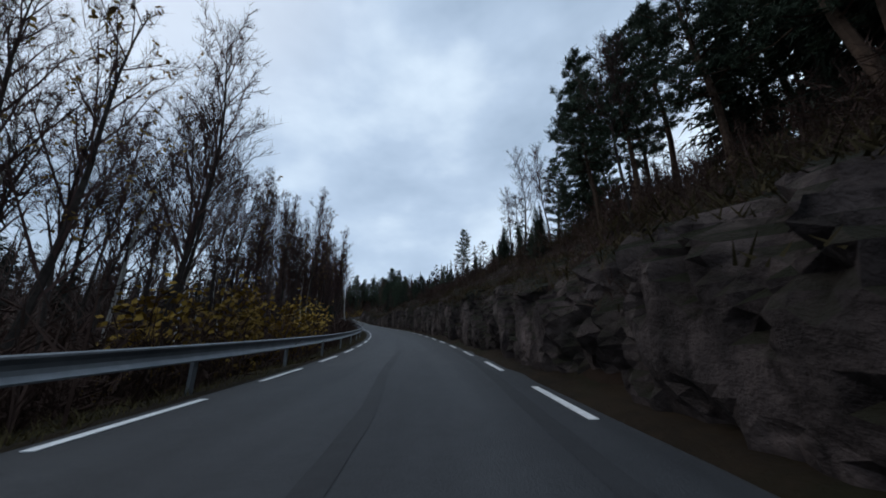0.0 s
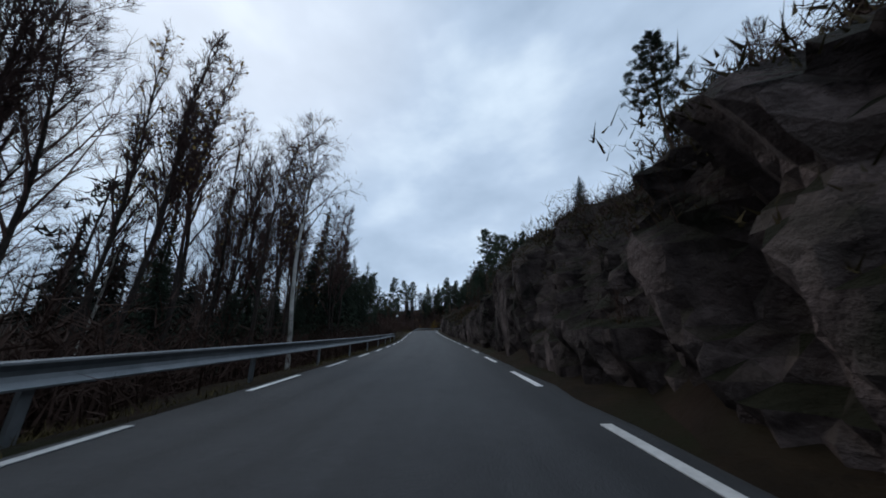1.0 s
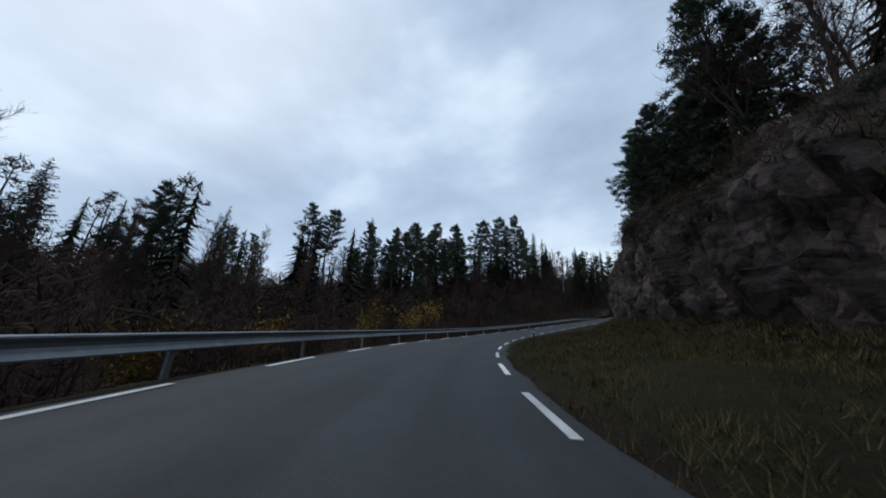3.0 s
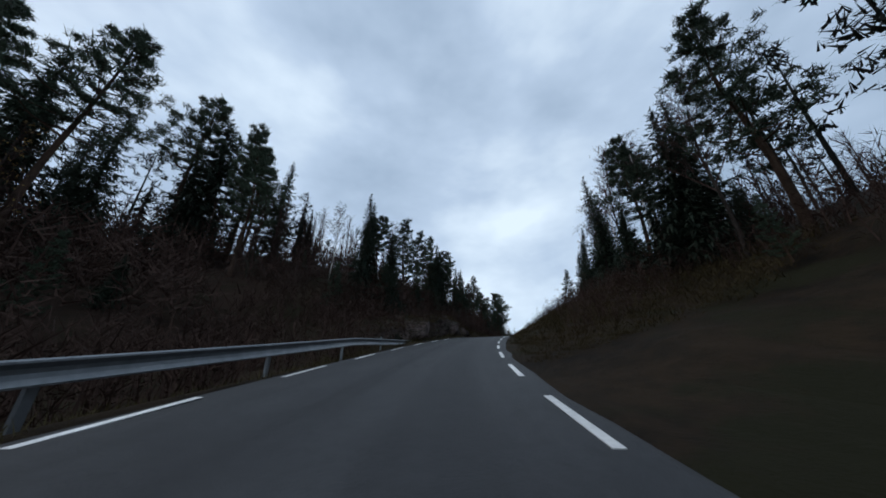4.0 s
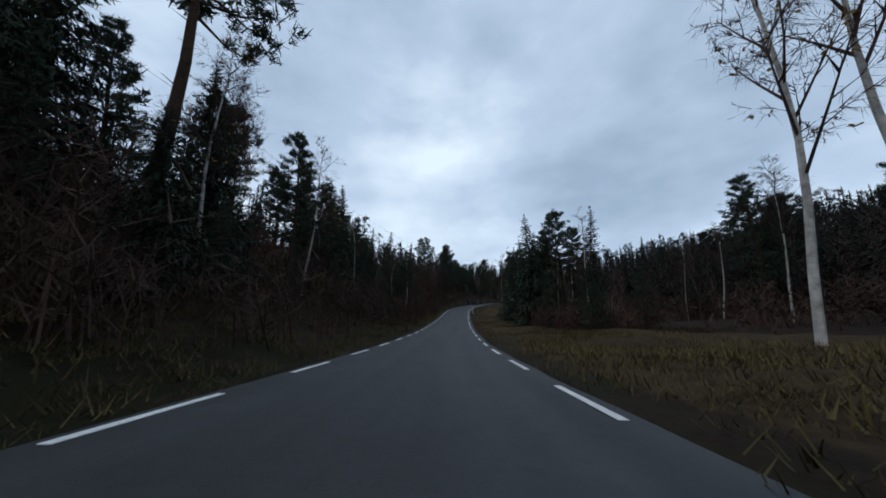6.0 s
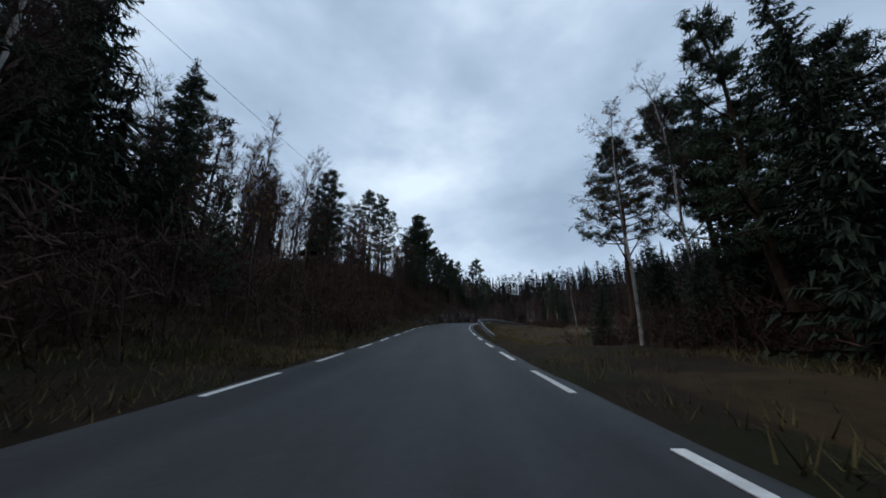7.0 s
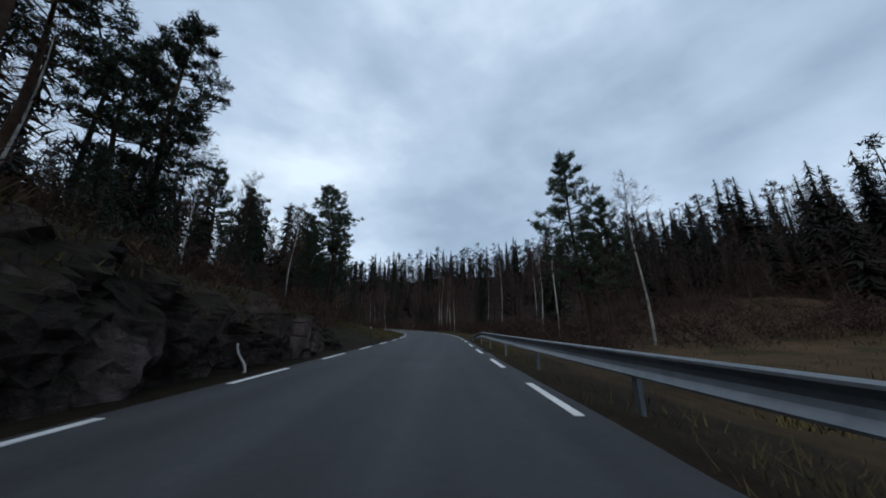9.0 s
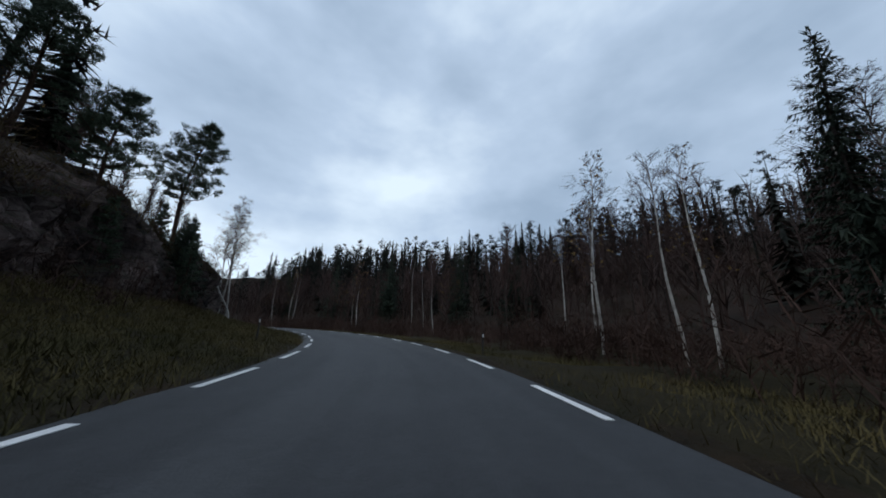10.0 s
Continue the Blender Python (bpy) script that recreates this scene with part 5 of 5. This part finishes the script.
def outcrop(s, e, right, wide, deep, high, seed, lumps):
    """A pale split rock: upright blocks with flat joints, grown together at the foot."""
    r = random.Random(seed)
    root = tagged(new("rock_outcrop"), "pale split rock outcrop at the end of the cutting", "rock")
    for dx, dy, dz, k in lumps:
        bm = bmesh.new()
        bmesh.ops.create_icosphere(bm, subdivisions=5, radius=1.0)
        shift = Vector((r.uniform(0, 20), r.uniform(0, 20), 0))
        planes = [(Vector((r.uniform(-1, 1), r.uniform(-1, 1), r.uniform(-0.2, 0.9))).normalized(), r.uniform(0.8, 1.0)) for _ in range(14)]
        for v in bm.verts:
            p = v.co / (abs(v.co.x) ** 4 + abs(v.co.y) ** 4 + abs(v.co.z) ** 4) ** 0.25
            for n_, d in planes:
                over_ = p.dot(n_) - d
                if over_ > 0:
                    p -= n_ * over_
            q = Vector((p.x * wide, p.y * deep, p.z * high)) * k
            f = 1 + 0.10 * noise.cell(q * 2.4 + shift) + 0.12 * noise.fractal(q * 2.8 + shift, 0.7, 2.1, 5) + 0.05 * noise.fractal(q * 8.0 + shift, 0.6, 2.1, 4) - 0.12 * p.z
            v.co = (q.x * f + dx, q.y * f + dy, q.z * (0.5 + 0.5 * f) + dz)
        me = bpy.data.meshes.new("block")
        bm.to_mesh(me)
        bm.free()
        me.materials.append(PALE_ROCK)
        new("block", me).parent = root
    x, y, z = spot(s, e, right)
    root.matrix_basis = pose(x, y, z + high * 0.2, 0, 0, math.degrees(float(np.interp(s, s_mid, r_yaw))))


PALE = [boulder(21, 0.4, PALE_ROCK, "pale broken boulder below the end of the rock cutting"), boulder(24, 0.4, PALE_ROCK, "pale broken boulder below the end of the rock cutting")]


def lay(s, e, right, size, stones=STONES):
    size = size * SC
    src = stones[rs.randrange(len(stones))]
    x, y, z = spot(s, e, right)
    m = pose(x, y, z + size * 0.15, rs.uniform(-15, 15), rs.uniform(-15, 15), rs.uniform(0, 360)) @ Matrix.Scale(size / 0.4, 4)
    ob = src if src not in stone_used else copy_thing(src, m)
    stone_used.add(src)
    ob.matrix_basis = m


for i in range(16):
    lay(-2 + i * 5.4 + rs.uniform(-2, 2), rs.uniform(0.5, 1.0), True, rs.uniform(0.12, 0.3))
lay(4.5, 1.5, True, 0.75), lay(7.5, 1.0, True, 0.5), lay(2.5, 1.9, True, 0.6)
for i in range(34):
    lay(93.2 + i * 0.3 + rs.uniform(-0.5, 0.5), rs.uniform(2.6, 4.2) + i * 0.05, True, rs.uniform(0.08, 0.24) * (1 if i % 6 else 1.5), PALE)
outcrop(92.2, 3.2, True, 0.62, 0.8, 1.25, 7, ((0.05, 0, 0.1, 1.0), (-0.55, 0.3, -0.15, 0.7), (0.5, -0.35, 0.0, 0.8), (-0.15, -0.75, -0.3, 0.6), (-0.85, -0.2, -0.4, 0.45)))
for i in range(12):
    lay(166 + i * 6.5 + rs.uniform(-2, 2), rs.uniform(1.6, 4.0), False, rs.uniform(0.2, 0.5))
for i in range(10):
    lay(288 + i * 5.5, rs.uniform(0.6, 1.1), False, rs.uniform(0.12, 0.28))


def marker_post(s, e, right):
    root = thing("marker_post", "slim dark roadside marker post with white reflector", "marker post", "marker posts")
    body, refl = Shape(), Shape()
    body.tube([(0, 0, -0.3), (0, 0, 0.78), (0, 0, 0.82)], [0.035, 0.03, 0.02], 8)
    refl.box(0, -0.033, 0.68, 0.045, 0.012, 0.11)
    part("post", body, BLACK, root)
    part("reflector", refl, WHITE, root, "small white reflector")
    x, y, z = spot(s, e, right)
    a = math.degrees(float(np.interp(s, s_mid, r_yaw)))
    root.matrix_basis = pose(x, y, z, 0, 0, a) @ Matrix.Scale(SC, 4)


marker_post(125, 1.2, True), marker_post(375.5, 1.0, True), marker_post(378, 1.6, False), marker_post(346, 1.0, False)


def warning_sign(s, e, right):
    root = thing("warning_sign", "pale triangular road sign on a steel post", "road sign")
    pole, plate, rim = Shape(), Shape(), Shape()
    pole.tube([(0, 0, -0.4), (0, 0, 2.9)], [0.03, 0.03], 8)

    def triangle(shp, k, y0, y1):
        base = [(-0.35 * k, -0.2 * k), (0.35 * k, -0.2 * k), (0, 0.42 * k)]
        n0 = len(shp.v)
        shp.v += [(x, y0, 2.7 + z) for x, z in base] + [(x, y1, 2.7 + z) for x, z in base]
        for q in ((0, 1, 2), (5, 4, 3), (0, 3, 4, 1), (1, 4, 5, 2), (2, 5, 3, 0)):
            shp.f.append(tuple(n0 + i for i in q))

    triangle(rim, 1.0, -0.035, -0.05)
    triangle(plate, 0.78, -0.045, -0.056)
    part("pole", pole, STEEL, root)
    part("rim", rim, STEEL, root, "grey metal rim")
    part("plate", plate, WHITE, root, "pale sign plate")
    x, y, z = spot(s, e, right)
    root.matrix_basis = pose(x, y, z, 0, 0, math.degrees(float(np.interp(s, s_mid, r_yaw)))) @ Matrix.Scale(SC, 4)


warning_sign(91, 3.2, False)


def power_pole(s, e, right, h, turn):
    h = h * SC
    root = thing("power_pole", "weathered wooden power pole with crossarm", "power pole", "power poles")
    pole, arm = Shape(), Shape()
    pole.tube([(0, 0, -0.6), (0, 0, h)], [0.13, 0.09], 8)
    arm.box(0, 0.1, h - 0.5, 2.2, 0.12, 0.14)
    part("pole", pole, DARK_BARK, root)
    part("crossarm", arm, DARK_BARK, root)
    for k in (-0.95, 0, 0.95):
        ins = Shape()
        ins.tube([(k, 0.1, h - 0.44), (k, 0.1, h - 0.3), (k, 0.1, h - 0.2)], [0.05, 0.07, 0.03], 8)
        part("insulator", ins, WHITE, root, "pale insulator")
    x, y, z = spot(s, e, right)
    root.matrix_basis = pose(x, y, z, 0, 0, turn)
    return Vector((x, y, z + h - 0.2))


a = power_pole(150, 30, False, 17, 20)
b = power_pole(256, 18, False, 14, 30)
c = power_pole(326, 16, False, 11, 30)
for p, q in ((a, b), (b, c)):
    cable = Shape()
    mid_ = [p.lerp(q, u) - Vector((0, 0, 5.0 * u * (1 - u))) for u in np.linspace(0, 1, 15)]
    cable.tube(mid_, [0.012] * 15, 4)
    tagged(new("power_cable", cable.mesh("power_cable", BLACK)), "thin black overhead power cable between poles", "cable", "power cables")


def far_house(s, e, right, turn):
    root = thing("house", "small pale house with a grey-green gable roof behind trees", "house")
    wall, roof, chimney = Shape(), Shape(), Shape()
    w, d, h, top = 3.2, 4.2, 3.4, 5.8
    wall.v = [(x, y, z) for z in (-1.5, h) for x, y in ((-w, -d), (w, -d), (w, d), (-w, d))] + [(0, -d, top - 0.2), (0, d, top - 0.2)]
    wall.f = [(0, 1, 5, 8, 4), (1, 2, 6, 5), (2, 3, 7, 9, 6), (3, 0, 4, 7)]
    for side in (-1, 1):
        n0 = len(roof.v)
        for y in (-d - 0.4, d + 0.4):
            roof.v += [(0, y, top), (side * (w + 0.5), y, h - 0.35), (side * (w + 0.5), y, h - 0.5), (0, y, top - 0.18)]
        roof.f += [tuple(n0 + i for i in q) for q in ((0, 1, 5, 4), (1, 2, 6, 5), (2, 3, 7, 6), (0, 3, 2, 1), (4, 5, 6, 7))]
    chimney.box(0.3, 1.0, top + 0.3, 0.6, 0.6, 1.4)
    part("wall", wall, WHITE, root)
    part("roof", roof, ROOF, root, "grey-green sheet roof")
    part("chimney", chimney, DARK_BARK, root, "dark chimney")
    for x in (-1.4, 1.4):
        pane = Shape()
        pane.box(x, -d - 0.02, 1.6, 0.9, 0.08, 1.1)
        part("window", pane, BLACK, root, "dark window pane")
    x, y, z = spot(s, e, right)
    root.matrix_basis = pose(x, y, z, 0, 0, turn)


far_house(136, 71, False, 35)


# ---- broken birch stems ----
def birch_snag(s, e, right, h, lift, lean):
    h = h * SC
    root = thing("birch_snag", "pale broken birch stem leaning out from the bank", "dead branch", "broken birch stems")
    stem, stub = Shape(), Shape()
    pts = [Vector((lean * h * u + 0.05 * h * math.sin(u * 5), 0.06 * h * math.sin(u * 7), h * u - 0.1)) for u in np.linspace(0, 1, 8)]
    stem.tube(pts, [h * 0.02 * (1 - 0.5 * u) + 0.014 for u in np.linspace(0, 1, 8)], 7)
    stub.twig(pts[5], pts[5] + Vector((-lean * 0.4 - 0.12, 0.1, 0.16)) * h, h * 0.016)
    part("stem", stem, BIRCH_BARK, root)
    part("branch_stub", stub, BIRCH_BARK, root)
    x, y, z = spot(s, e, right)
    root.matrix_basis = pose(x, y, z + lift, 0, 0, math.degrees(float(np.interp(s, s_mid, r_yaw))))


birch_snag(334.7, 0.34, False, 0.65, 0.0, -0.35)
birch_snag(389.0, 4.3, False, 2.4, 0.0, -0.4)
for s, e, h in ((392.6, 4.5, 10), (391.2, 5.3, 9)):
    plant(BIRCHES, s, e, False, h, 1.5)
